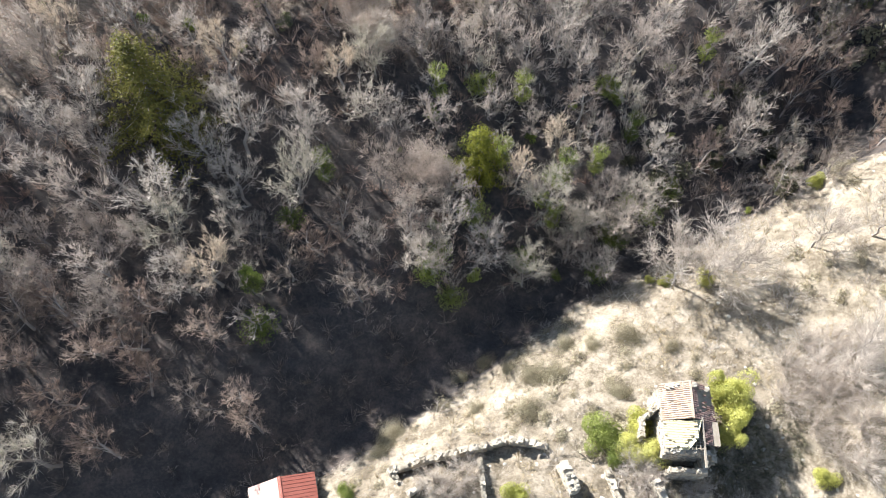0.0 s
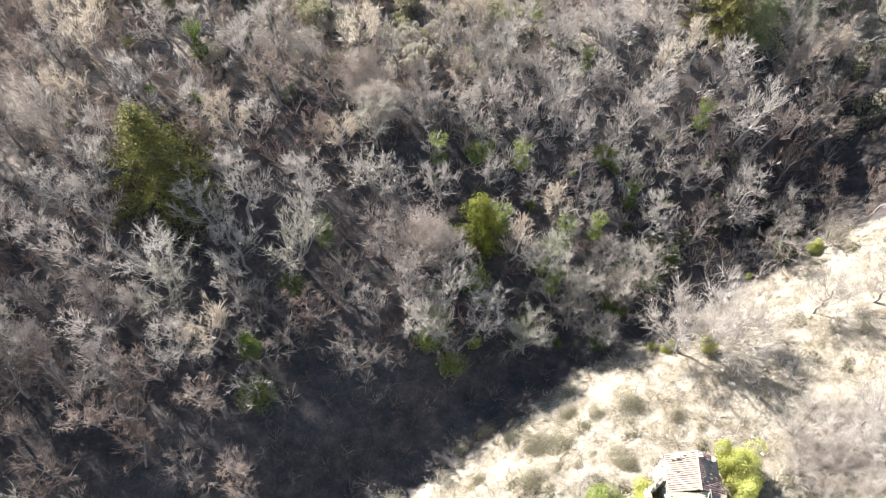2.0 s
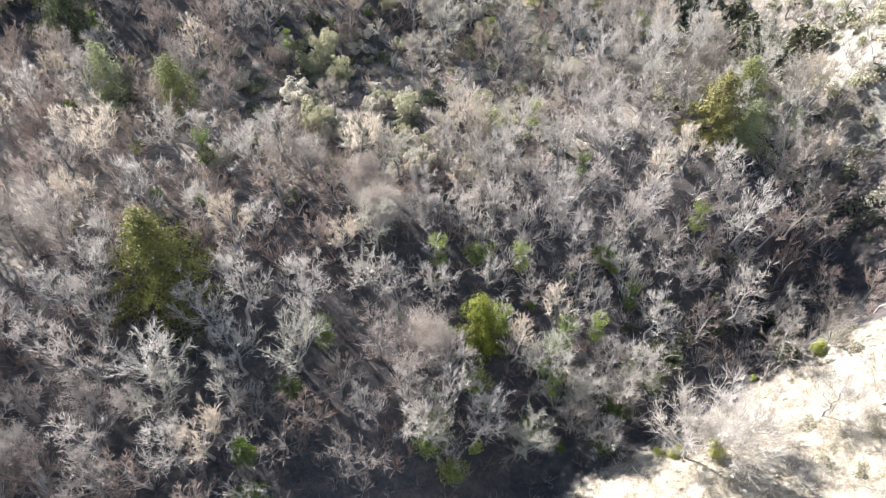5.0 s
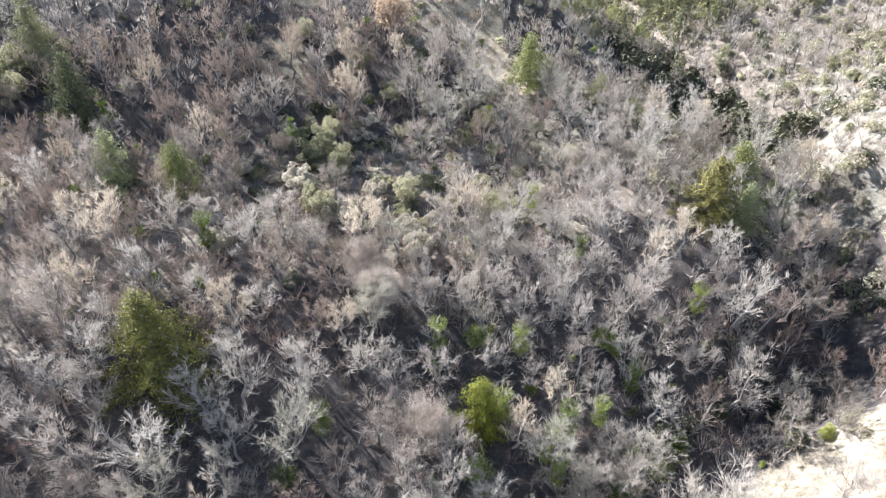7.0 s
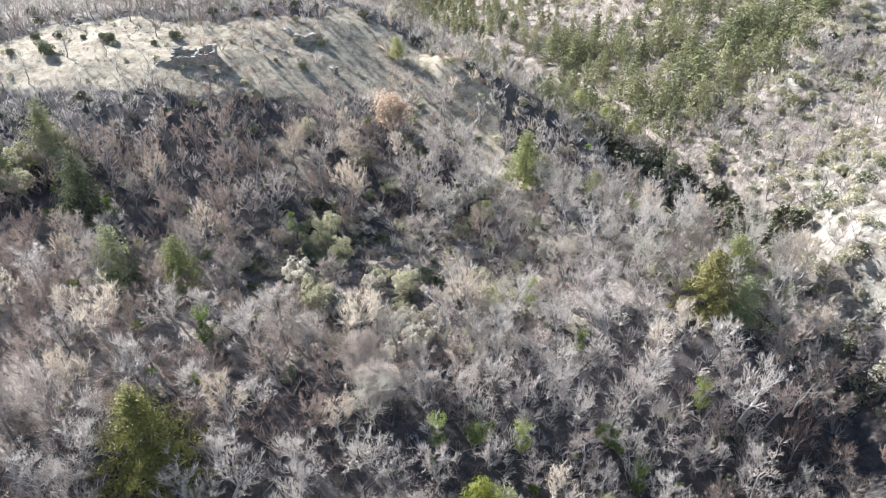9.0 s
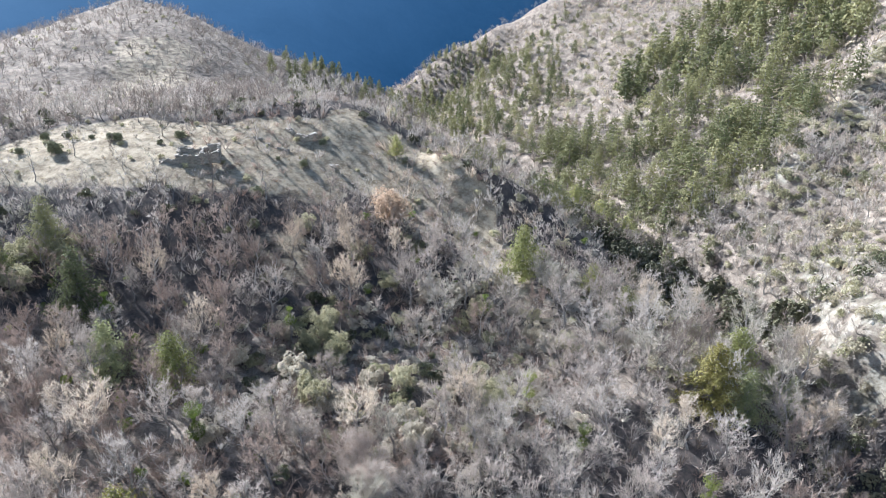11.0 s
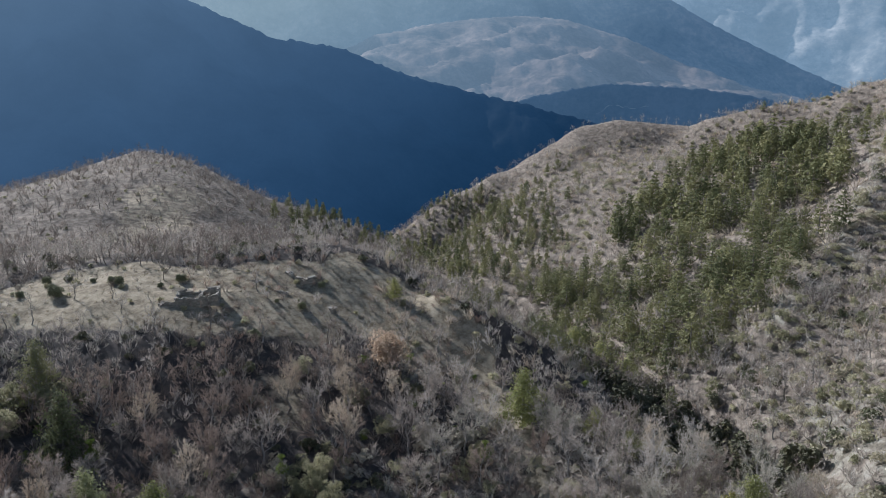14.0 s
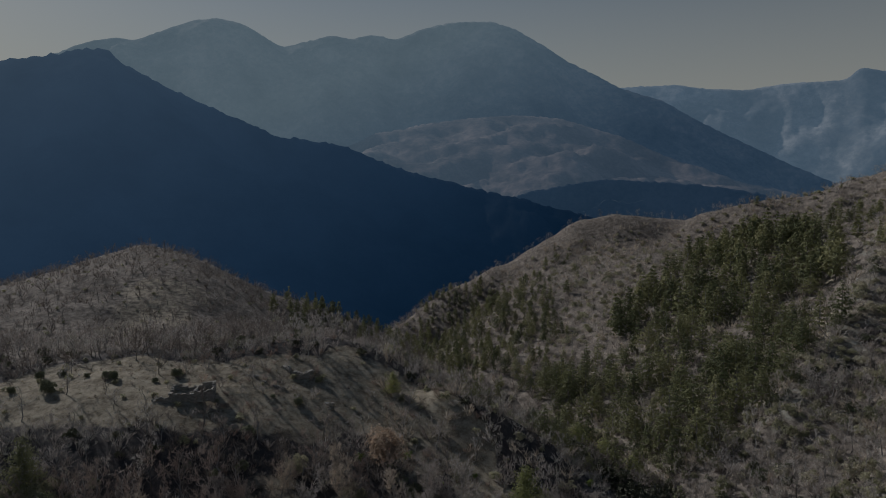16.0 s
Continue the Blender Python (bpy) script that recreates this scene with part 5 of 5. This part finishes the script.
rs = sown(rng, 15, 40, 95, 300, 2.6, lambda x, y: smooth(0.3, 0.8, zones(x, y)[2]))
scatter("scree", "pale limestone outcrops and scree on the hillside", "stones", STONES, rs, rng.uniform(0.3, 1.3, len(rs)), LIMESTONE, rng, sink=0.02)


# ================= buildings =================
def boxes(spec):
    """One mesh of boxes: centre, half sizes, turn about the upright, tilt about x."""
    bm = bmesh.new()
    for c, h, rz, rx in spec:
        m = Matrix.Translation(c) @ Euler((rx, 0, rz)).to_matrix().to_4x4() @ Matrix.Diagonal((h[0] * 2, h[1] * 2, h[2] * 2, 1))
        bmesh.ops.create_cube(bm, size=1.0, matrix=m)
    return bm


def masonry(seed, p0, p1, z0, tops, thick, block=0.42):
    """Coursed rubble wall from p0 to p1, foot at z0, with a broken top given along its length, as points and triangles."""
    g = np.random.default_rng(seed)
    p0, p1 = np.array(p0, float), np.array(p1, float)
    ln = np.linalg.norm(p1 - p0)
    d = (p1 - p0) / ln
    nrm = np.array([-d[1], d[0]])
    unit = np.array([[-1, -1, -1], [1, -1, -1], [1, 1, -1], [-1, 1, -1], [-1, -1, 1], [1, -1, 1], [1, 1, 1], [-1, 1, 1]]) * 0.5
    tri = np.array([[0, 2, 1], [0, 3, 2], [4, 5, 6], [4, 6, 7], [0, 1, 5], [0, 5, 4], [1, 2, 6], [1, 6, 5], [2, 3, 7], [2, 7, 6], [3, 0, 4], [3, 4, 7]])
    # packed rubble between the faces
    out = []
    for i in range(len(tops) - 1):
        f = np.array([i, i + 1]) / (len(tops) - 1)
        c = [p0 + (p1 - p0) * q for q in f]
        hs = [max(tops[i] - 0.12, z0 + 0.1), max(tops[i + 1] - 0.12, z0 + 0.1)]
        o = nrm * thick * 0.4
        v = np.array([[*(c[0] - o), z0], [*(c[1] - o), z0], [*(c[1] + o), z0], [*(c[0] + o), z0], [*(c[0] - o), hs[0]], [*(c[1] - o), hs[1]], [*(c[1] + o), hs[1]], [*(c[0] + o), hs[0]]])
        out.append((v, tri))
    z, row = z0, 0
    top = max(tops)
    while z < top:
        hgt = block * g.uniform(0.5, 0.75)
        s = -g.uniform(0, block)
        while s < ln:
            w = block * g.uniform(0.7, 1.5)
            mid = np.clip((s + w / 2) / ln, 0, 1)
            limit = np.interp(mid, np.linspace(0, 1, len(tops)), tops) + g.normal() * 0.26
            if z + hgt * 0.5 < limit and s + w > 0.1 and s < ln - 0.1:
                for face in (-1, 1):
                    k = g.uniform(0.85, 1.1)
                    v = unit * [w * k, thick * 0.55 * g.uniform(0.9, 1.15), hgt * g.uniform(0.85, 1.1)] + g.normal(size=(8, 3)) * 0.055
                    c = p0 + d * np.clip(s + w / 2 + g.normal() * 0.07, 0, ln) + nrm * face * thick * 0.25
                    q = v[:, :1] * d + v[:, 1:2] * nrm + c
                    out.append((np.stack([q[:, 0], q[:, 1], v[:, 2] + z + hgt / 2 + g.normal() * 0.02], 1), tri))
            s += w
        z += hgt
        row += 1
    return join(out)


def tiles(seed, p0, along, down, nor, cols, rows, gone):
    """Rows of curved clay tiles on a slope; gone(u, v) tells where they are missing."""
    g = np.random.default_rng(seed)
    along, down, nor, p0 = (np.array(q, float) for q in (along, down, nor, p0))
    w, l = np.linalg.norm(along) / cols, np.linalg.norm(down) / rows
    a, d = along / np.linalg.norm(along), down / np.linalg.norm(down)
    out = []
    t = np.linspace(0, np.pi, 4)
    f = np.array([[0, 1, 5], [0, 5, 4], [1, 2, 6], [1, 6, 5], [2, 3, 7], [2, 7, 6]])
    for i in range(cols):
        for j in range(rows):
            u, v = (i + 0.5) / cols, (j + 0.5) / rows
            if gone(u, v) > g.uniform(0, 1):
                continue
            o = p0 + a * w * (i + 0.5 + g.normal() * 0.06) + d * l * (j + g.normal() * 0.05) + nor * (0.02 + abs(g.normal()) * 0.012)
            ring = np.stack([np.cos(t) * w * 0.54, np.sin(t) * w * 0.42], 1)
            up = o + ring[:, :1] * a * 0.85 + ring[:, 1:] * nor
            lo = o + d * l * 1.18 + ring[:, :1] * a + ring[:, 1:] * nor + nor * 0.05
            out.append((np.concatenate([up, lo]), f))
    return join(out)


def level(x, y):
    return float(height(x, y))


def ruined_house():
    cx, cy = 22.7, 17.2
    z = level(cx, cy) + 1.5
    e = new("ruined_house")
    e.location = (cx, cy, z)
    e.rotation_euler = (0, 0, radians(-4))
    e.scale = (0.88, 0.88, 0.95)
    tagged(e, "ruined stone farmhouse with a half-collapsed clay tile roof", "house")

    def stone(name, *args):
        raw(name, *masonry(*args), MASONRY).parent = e
    W, N, M, S, F = 2.35, 4.3, 0.7, -2.6, -4.2       # half width, then the cross walls from back to front
    stone("side_wall", 1, (-W, S), (-W, N), -3.4, [3.2, 3.2, 3.3, 3.2], 0.5)
    stone("side_wall", 2, (W, S - 0.6), (W, N), -3.4, [2.6, 3.0, 3.2, 3.2], 0.5)
    stone("gable_wall", 3, (-W, N - 0.25), (W, N - 0.25), -3.4, [3.2, 4.2, 4.7, 4.2, 3.2], 0.5)
    stone("gable_wall", 4, (-W, S), (W, S), -3.4, [3.0, 3.4, 3.6, 3.3, 2.8], 0.45)
    stone("front_wall", 5, (-W + 0.5, F), (W - 0.6, F), -3.6, [2.1, 2.3, 2.2, 2.4], 0.5)
    stone("front_return", 6, (W - 0.8, F), (W - 0.8, S), -3.6, [2.3, 2.6, 3.0], 0.45)
    stone("lean_to_wall", 7, (-W - 1.9, 1.2), (-W, 2.6), -3.4, [1.2, 1.7, 2.5, 2.9], 0.45)
    stone("lean_to_wall", 8, (-W - 2.0, -0.6), (-W - 1.9, 1.2), -3.4, [0.9, 1.0, 1.4], 0.45)
    # roof: the back half keeps its tiles, the front half has lost most of them
    R, H = 4.85, 3.25
    L = math.hypot(W + 0.35, R - H)
    nw = np.array([-(R - H), 0, W + 0.35]) / L
    ne = nw * [-1, 1, 1]
    dw, de = (-(W + 0.35), 0, H - R), (W + 0.35, 0, H - R)
    for sgn, name in ((-1, "roof_deck"), (1, "roof_deck")):
        ang = math.atan2(R - H, W + 0.35)
        bm = bmesh.new()
        y0, y1 = (M - 0.2, N + 0.1)
        x1, zz = sgn * (W + 0.3), H + 0.02
        vs = [bm.verts.new(q) for q in ((0, y0, R - 0.09), (0, y1, R - 0.09), (x1, y1, zz - 0.05), (x1, y0, zz - 0.05), (0, y0, R - 0.17), (0, y1, R - 0.17), (x1, y1, zz - 0.13), (x1, y0, zz - 0.13))]
        for q in ((0, 1, 2, 3), (4, 7, 6, 5), (0, 3, 7, 4), (1, 5, 6, 2), (0, 4, 5, 1), (3, 2, 6, 7)):
            bm.faces.new([vs[i] for i in q])
        part(name, bm, TIMBER, e)
    tagged(raw("roof_tiles", *tiles(11, (0, M - 0.2, R - 0.06), (0, N - M + 0.4, 0), dw, nw, 18, 9, lambda u, v: 0.02), TILE), kind="stuff").parent = e
    tagged(raw("roof_tiles", *tiles(12, (0, M - 0.2, R - 0.06), (0, N - M + 0.4, 0), de, ne, 18, 9, lambda u, v: 0.9 if (abs(v - 0.45) < 0.18 and 0.25 < u < 0.85) or (v > 0.7 and u > 0.5) else 0.12), WORN_TILE), kind="stuff").parent = e
    # lower front roof, lichen-covered slab on one side and tiles on the other
    r2, h2 = 4.35, 3.0
    bm = bmesh.new()
    ys, yn = S + 0.1, M - 0.25
    vs = [bm.verts.new(q) for q in ((0.35, ys + 1.0, r2), (0.9, yn, r2 + 0.05), (-W - 0.25, yn, h2 + 0.2), (-W - 0.3, ys, h2), (-0.5, ys - 0.05, h2 + 0.9))]
    face = bm.faces.new(vs)
    ext = bmesh.ops.extrude_face_region(bm, geom=[face])
    bmesh.ops.translate(bm, verts=[q for q in ext["geom"] if isinstance(q, bmesh.types.BMVert)], vec=(0, 0, 0.09))
    part("front_roof", bm, PLASTER, e, "pale lichen-covered roof slab")
    tagged(raw("roof_tiles", *tiles(14, (0.45, ys + 0.1, r2 + 0.14), (0, yn - ys - 0.1, 0), (-(W + 0.75), 0, h2 + 0.16 - r2), (-0.42, 0, 0.9), 17, 9, lambda u, v: 0.85 if u < 0.3 and v < 0.35 else 0.08), LICHEN_TILE), "faded lichen-yellow tiles", kind="stuff").parent = e
    tagged(raw("roof_tiles", *tiles(13, (1.15, S + 0.7, 4.1), (0, M - S - 0.9, 0), (1.65, 0, -1.0), (0.52, 0, 0.85), 13, 6, lambda u, v: 0.55 if u < 0.25 else 0.05), WORN_TILE), kind="stuff").parent = e
    part("roof_deck", boxes([((1.98, (S + M) / 2 + 0.3, 3.52), (0.95, (M - S) / 2 - 0.4, 0.04), 0, 0)]), TIMBER, e).rotation_euler = (0, 0, 0)
    for k in range(6):
        part("rafter", boxes([((0.35 + 0.02 * k, ys + 0.15 + k * 0.3, 3.9 - 0.02 * k), (0.75, 0.05, 0.06), 0.05 * (k % 3 - 1), 0)]), TIMBER, e)
    for k in range(3):
        part("batten", boxes([((-0.15 + k * 0.42, ys + 0.9, 4.0), (0.035, 0.95, 0.035), 0, 0)]), TIMBER, e)
    part("ridge_beam", boxes([((1.1, -1.7, 4.0), (0.1, 2.5, 0.11), 0.03, 0.12)]), TIMBER, e)
    part("ridge_beam", boxes([((0, (N + M) / 2, R - 0.02), (0.1, (N - M) / 2 + 0.2, 0.08), 0, 0)]), TILE, e, "row of clay ridge tiles")


def red_shed():
    cx, cy = -15.2, 10.6
    z = level(cx, cy + 2)
    e = new("shed")
    e.location = (cx, cy, z)
    e.rotation_euler = (0, 0, radians(14))
    tagged(e, "small shed with a red gabled roof beside the wood", "shed")
    for nm, a, b, tops in (("side_wall", (-2.9, -3), (-2.9, 3), [2.5, 2.5]), ("side_wall", (2.9, -3), (2.9, 3), [2.5, 2.5]), ("gable_wall", (-2.9, 3), (2.9, 3), [2.4, 3.6, 2.4]), ("gable_wall", (-2.9, -3), (2.9, -3), [2.4, 3.6, 2.4])):
        raw(nm, *masonry(50, a, b, -2, tops, 0.35), MASONRY).parent = e
    # the slope towards the sun takes the copy with painted sunlight
    for sg, mat in ((-1, SUNLIT_ROOF), (1, RED_TILE)):
        pan = part("roof_panel", boxes([((0, 0, 0), (1.8, 3.45, 0.05), 0, 0)]), mat, e)
        pan.location, pan.rotation_euler = (sg * 1.62, 0, 3.3), (0, sg * math.atan2(1.3, 3.2), 0)
        for k in range(20):
            part("roof_rib", boxes([((0, -3.35 + k * 0.352, 0.06), (1.78, 0.04, 0.012), 0, 0)]), mat, pan)
    part("ridge_cap", boxes([((0, 0, 3.97), (0.16, 3.5, 0.05), 0, 0)]), RED_TILE, e)


def wall_thing(name, label, seed, pts, tops, thick=0.5, block=0.32, category="wall", group="", mat=MASONRY):
    """A broken dry-stone wall that follows the ground; one part for each straight run."""
    x0, y0 = pts[0]
    e = new(name)
    e.location = (x0, y0, level(x0, y0))
    tagged(e, label, category, group)
    for k in range(len(pts) - 1):
        (ax, ay), (bx, by) = pts[k], pts[k + 1]
        n = max(1, round(math.hypot(bx - ax, by - ay) / 2.5))
        for i in range(n):
            q = [(ax + (bx - ax) * f, ay + (by - ay) * f) for f in (i / n, (i + 1) / n)]
            base = min(level(*q[0]), level(*q[1])) - level(x0, y0)
            tp = tops[(k + i) % len(tops)], tops[(k + i + 1) % len(tops)]
            raw("masonry", *masonry(seed + 10 * k + i, (q[0][0] - x0, q[0][1] - y0), (q[1][0] - x0, q[1][1] - y0), base - 0.5, [base + tp[0], base + tp[1]], thick, block), mat).parent = e
    return e


ruined_house()
red_shed()
wall_thing("ruin_wall", "long broken rubble wall of a ruined building on the slope", 61, [(-5.2, 14.6), (-0.5, 15.9), (3.8, 16.7), (6.2, 17.4)], [1.7, 1.9, 1.3, 1.5], 0.55, group="ruined walls on the slope")
wall_thing("ruin_wall", "broken upright wall end with gaps on the slope", 62, [(6.8, 17.3), (10.3, 16.7)], [2.0, 1.2, 1.7], 0.5, group="ruined walls on the slope")
wall_thing("ruin_wall", "short return of a ruined wall beside rubble", 63, [(-5.2, 14.6), (-3.2, 12.2), (-1.2, 13.6), (-1.0, 11.5)], [1.5, 1.1, 1.3], 0.5, group="ruined walls on the slope")
wall_thing("ruin_wall", "tall free-standing chunk of pale masonry", 64, [(11.4, 14.6), (12.2, 12.2)], [2.6, 2.9, 2.2], 0.8, group="ruined walls on the slope")
wall_thing("ruin_wall", "low pale wall stub below the farmhouse", 65, [(15.6, 14.0), (16.3, 11.2)], [1.1, 0.9], 0.45, group="ruined walls on the slope")
wall_thing("ruin_wall", "white broken wall stub near the farmhouse front", 66, [(19.6, 12.8), (20.6, 10.6)], [1.8, 1.5], 0.7, group="ruined walls on the slope")
wall_thing("ruin_wall", "thin standing wall edge among dry scrub", 67, [(3.6, 15.5), (3.9, 11.5)], [1.0, 1.3, 0.8], 0.4, group="ruined walls on the slope")


def plateau_ruin():
    cx, cy = -50.2, 142.6
    e = new("ruined_cottage")
    e.location = (cx, cy, level(cx, cy))
    e.rotation_euler = (0, 0, radians(12))
    tagged(e, "roofless stone cottage ruin on the grassy plateau", "ruin")
    for k, (a, b, tp) in enumerate((((-4.1, -2.4), (4.1, -2.4), [1.0, 1.1, 1.1, 1.2, 1.4, 1.6]), ((4.1, -2.4), (4.1, 2.4), [1.6, 1.7, 1.6]), ((-4.1, 2.4), (4.1, 2.4), [1.2, 1.5, 0.9, 1.2, 1.8, 1.7]),
                                    ((-4.1, -2.4), (-4.1, 2.4), [1.0, 1.2, 1.3]), ((0.6, -2.4), (0.6, 2.4), [0.8, 1.1, 1.0]), ((-7.6, -2.7), (-4.1, -2.4), [0.3, 0.5, 0.6]))):
        raw("wall", *masonry(80 + k, a, b, -0.8, tp, 0.55, 0.5), OLD_MASONRY).parent = e


plateau_ruin()
wall_thing("terrace_wall", "low dry-stone terrace wall across the grazed plateau", 91, [(-42.0, 156.0), (-33.5, 152.5)], [0.45, 0.6, 0.4], 0.6, 0.5, group="plateau walls", mat=OLD_MASONRY)
wall_thing("rubble_remains", "tumbled wall remains among bushes on the plateau", 92, [(-35.5, 162.0), (-31.5, 158.5), (-28.5, 160.5)], [1.4, 0.7, 1.6, 0.9], 0.8, 0.6, "ruin", "plateau walls", OLD_MASONRY)
wall_thing("rubble_remains", "small heap of pale stones by a path", 93, [(-24.0, 151.5), (-22.5, 149.5)], [1.2, 0.8], 1.0, 0.6, "ruin", "plateau walls", OLD_MASONRY)


# ================= shrubs that stand alone =================
def shrub_thing(label, seed, rx, rz, lumps, per, size, mat, rows, group):
    st, lf = bush(seed, rx, rz, lumps, per, size)
    return hero(plant_thing("shrub", label, "shrub", st, lf, BARK, mat, group, "rootstock", "foliage"), rows)


G1 = "bright evergreen shrubs round the ruined farmhouse"
shrub_thing("bright yellow-green evergreen shrub against the ruined house", 71, 2.1, 3.2, 16, 360, 0.09, BRIGHT_LEAF,
            [(20.4, 16.2, 2.0, 1.05), (18.3, 16.2, 0.6, 0.95), (19.0, 18.6, 3.0, 0.85), (35.4, 13.2, 1.0, 0.65), (6.7, 11.8, 4.0, 0.75), (26.1, 37.0, 2.0, 0.55), (24.6, 37.6, 1.0, 0.35), (44.8, 48.3, 2, 0.6)], G1)
shrub_thing("tall evergreen tree smothered in bright yellow-green ivy beside the ruin", 77, 2.0, 6.0, 22, 330, 0.09, BRIGHT_LEAF,
            [(26.9, 21.3, 0, 0.9), (28.5, 20.9, 1.2, 1.0), (28.3, 18.9, 2.2, 0.95), (27.6, 17.2, 3.2, 0.72), (29.6, 35.6, 0.5, 0.62)], G1)
shrub_thing("dark green rounded shrub near the ruined house", 72, 2.3, 3.0, 14, 420, 0.09, IVY, [(15.4, 17.4, 0, 1.1), (16.7, 15.4, 2, 0.55), (-9.4, 12.8, 3, 0.5)], G1)
G2 = "grey-green shrubs of the dry slope"
shrub_thing("grey-green feathery shrub on dry grass", 73, 2.3, 1.4, 20, 170, 0.065, HEATH,
            [(20.2, 29.3, 0, 1.1), (8.7, 20.9, 1, 1.0), (-6.0, 18.7, 2, 1.0), (9.8, 25.2, 3, 1.2), (12.1, 25.2, 4, 1.0), (44.0, 51.6, 2, 1.1), (47.8, 50.1, 1, 0.9), (3.5, 21.8, 5, 0.7), (16.5, 28.4, 2, 0.7), (24.5, 27.5, 1, 0.6), (18.0, 22.5, 3, 0.8), (4.9, 28.2, 1, 0.7), (2.1, 26.5, 4, 0.6), (-5.2, 19.8, 5, 0.9), (13.7, 28.9, 5, 0.8), (7.3, 26.7, 2, 0.6), (-6.8, 17.4, 1, 0.7)], G2)
G3 = "round junipers on the plateau"
shrub_thing("dark round juniper on the grazed plateau", 74, 1.7, 2.2, 12, 210, 0.12, GREY_GREEN, [(-80.4, 143.2, 0, 1.25), (-70.5, 148.4, 1, 0.8), (-69.0, 147.9, 2.1, 0.85), (-86.8, 151.5, 2, 0.85), (-82.0, 152.0, 3, 0.75), (-57.2, 152.5, 1, 0.9), (-75.6, 149.8, 1.6, 0.5), (-88.0, 143.0, 1.6, 0.7), (-29.5, 148.0, 2, 0.8), (-60.0, 148.0, 4, 0.5), (-26.5, 158.5, 4, 0.7), (-35.0, 148.5, 3, 0.4)], G3)
G4 = "olive thickets in the hollow"
shrub_thing("dense grey-green evergreen thicket in a hollow", 75, 2.6, 2.6, 12, 130, 0.2, SCRUB, [(-21.5, 95.8, 0, 1.1), (-20.3, 87.4, 1, 1.1), (6.0, 85.9, 2, 0.7), (-16.0, 93.0, 4, 1.0), (-10.0, 90.5, 4, 0.9), (30.0, 104.0, 2, 0.9)], G4)
# leafless bushes near the house
st, tw = thicket(76, 2.2, 2.3, 44, 60, 0.013)
hero(plant_thing("leafless_bush", "soft cloud-like leafless bush with bleached twigs on the dry slope", "shrub", st, tw, BARK, PALE_TWIG, "leafless bushes of the slope", "rootstock", "branchwork"),
     [(18.4, 14.2, 0, 1.15), (23.9, 12.1, 1, 0.8), (34.1, 21.0, 3, 1.2), (36.4, 21.9, 4, 1.2), (1.9, 13.9, 5, 1.0), (34.8, 24.4, 2, 1.0), (39.1, 17.3, 1, 1.2), (40.4, 22.6, 1, 1.3), (-0.8, 12.9, 1, 1.0),
      (37.8, 20.5, 0.4, 1.3), (35.8, 17.9, 2.4, 1.0), (37.0, 15.1, 3.4, 1.1), (19.2, 12.6, 5.4, 0.9), (38.6, 13.8, 0.9, 1.0), (37.7, 24.1, 1.9, 1.0), (41.9, 25.9, 2.9, 1.1), (39.2, 26.3, 3.9, 0.9), (36.9, 26.6, 4.9, 0.8), (0.4, 12.0, 2.2, 0.8), (28.0, 9.6, 0.2, 1.1)])
# a lone dark tree on the plateau's edge
w, c, tips = bare_tree(53, 7.0, 3.2, 9, 5, 3, 4, 0.3, 0.6, 0.05)
hero(plant_thing("lone_tree", "lone dark leafless tree on the plateau edge", "tree", w, c, TIMBER, BARK), [(-61.0, 152.6, 0, 1.0)])
# a fallen trunk
fallen = new("fallen_trunk")
fallen.location = (14.0, 15.5, level(14.0, 15.5) + 0.12)
tagged(fallen, "bleached fallen tree trunk on dry grass", "log")
raw("stem", *tubes([(0, 0, 0), (1.6, -1.6, 0.05)], [(1.6, -1.6, 0.05), (3.2, -3.4, 0.25)], [0.16, 0.12], [0.12, 0.05], 6), TIMBER).parent = fallen
raw("branch", *tubes([(0, 0, 0), (0.5, -0.5, 0.1)], [(-1.6, 1.0, 0.6), (1.4, 0.4, 0.9)], [0.08, 0.05], [0.02, 0.01], 4), TIMBER).parent = fallen
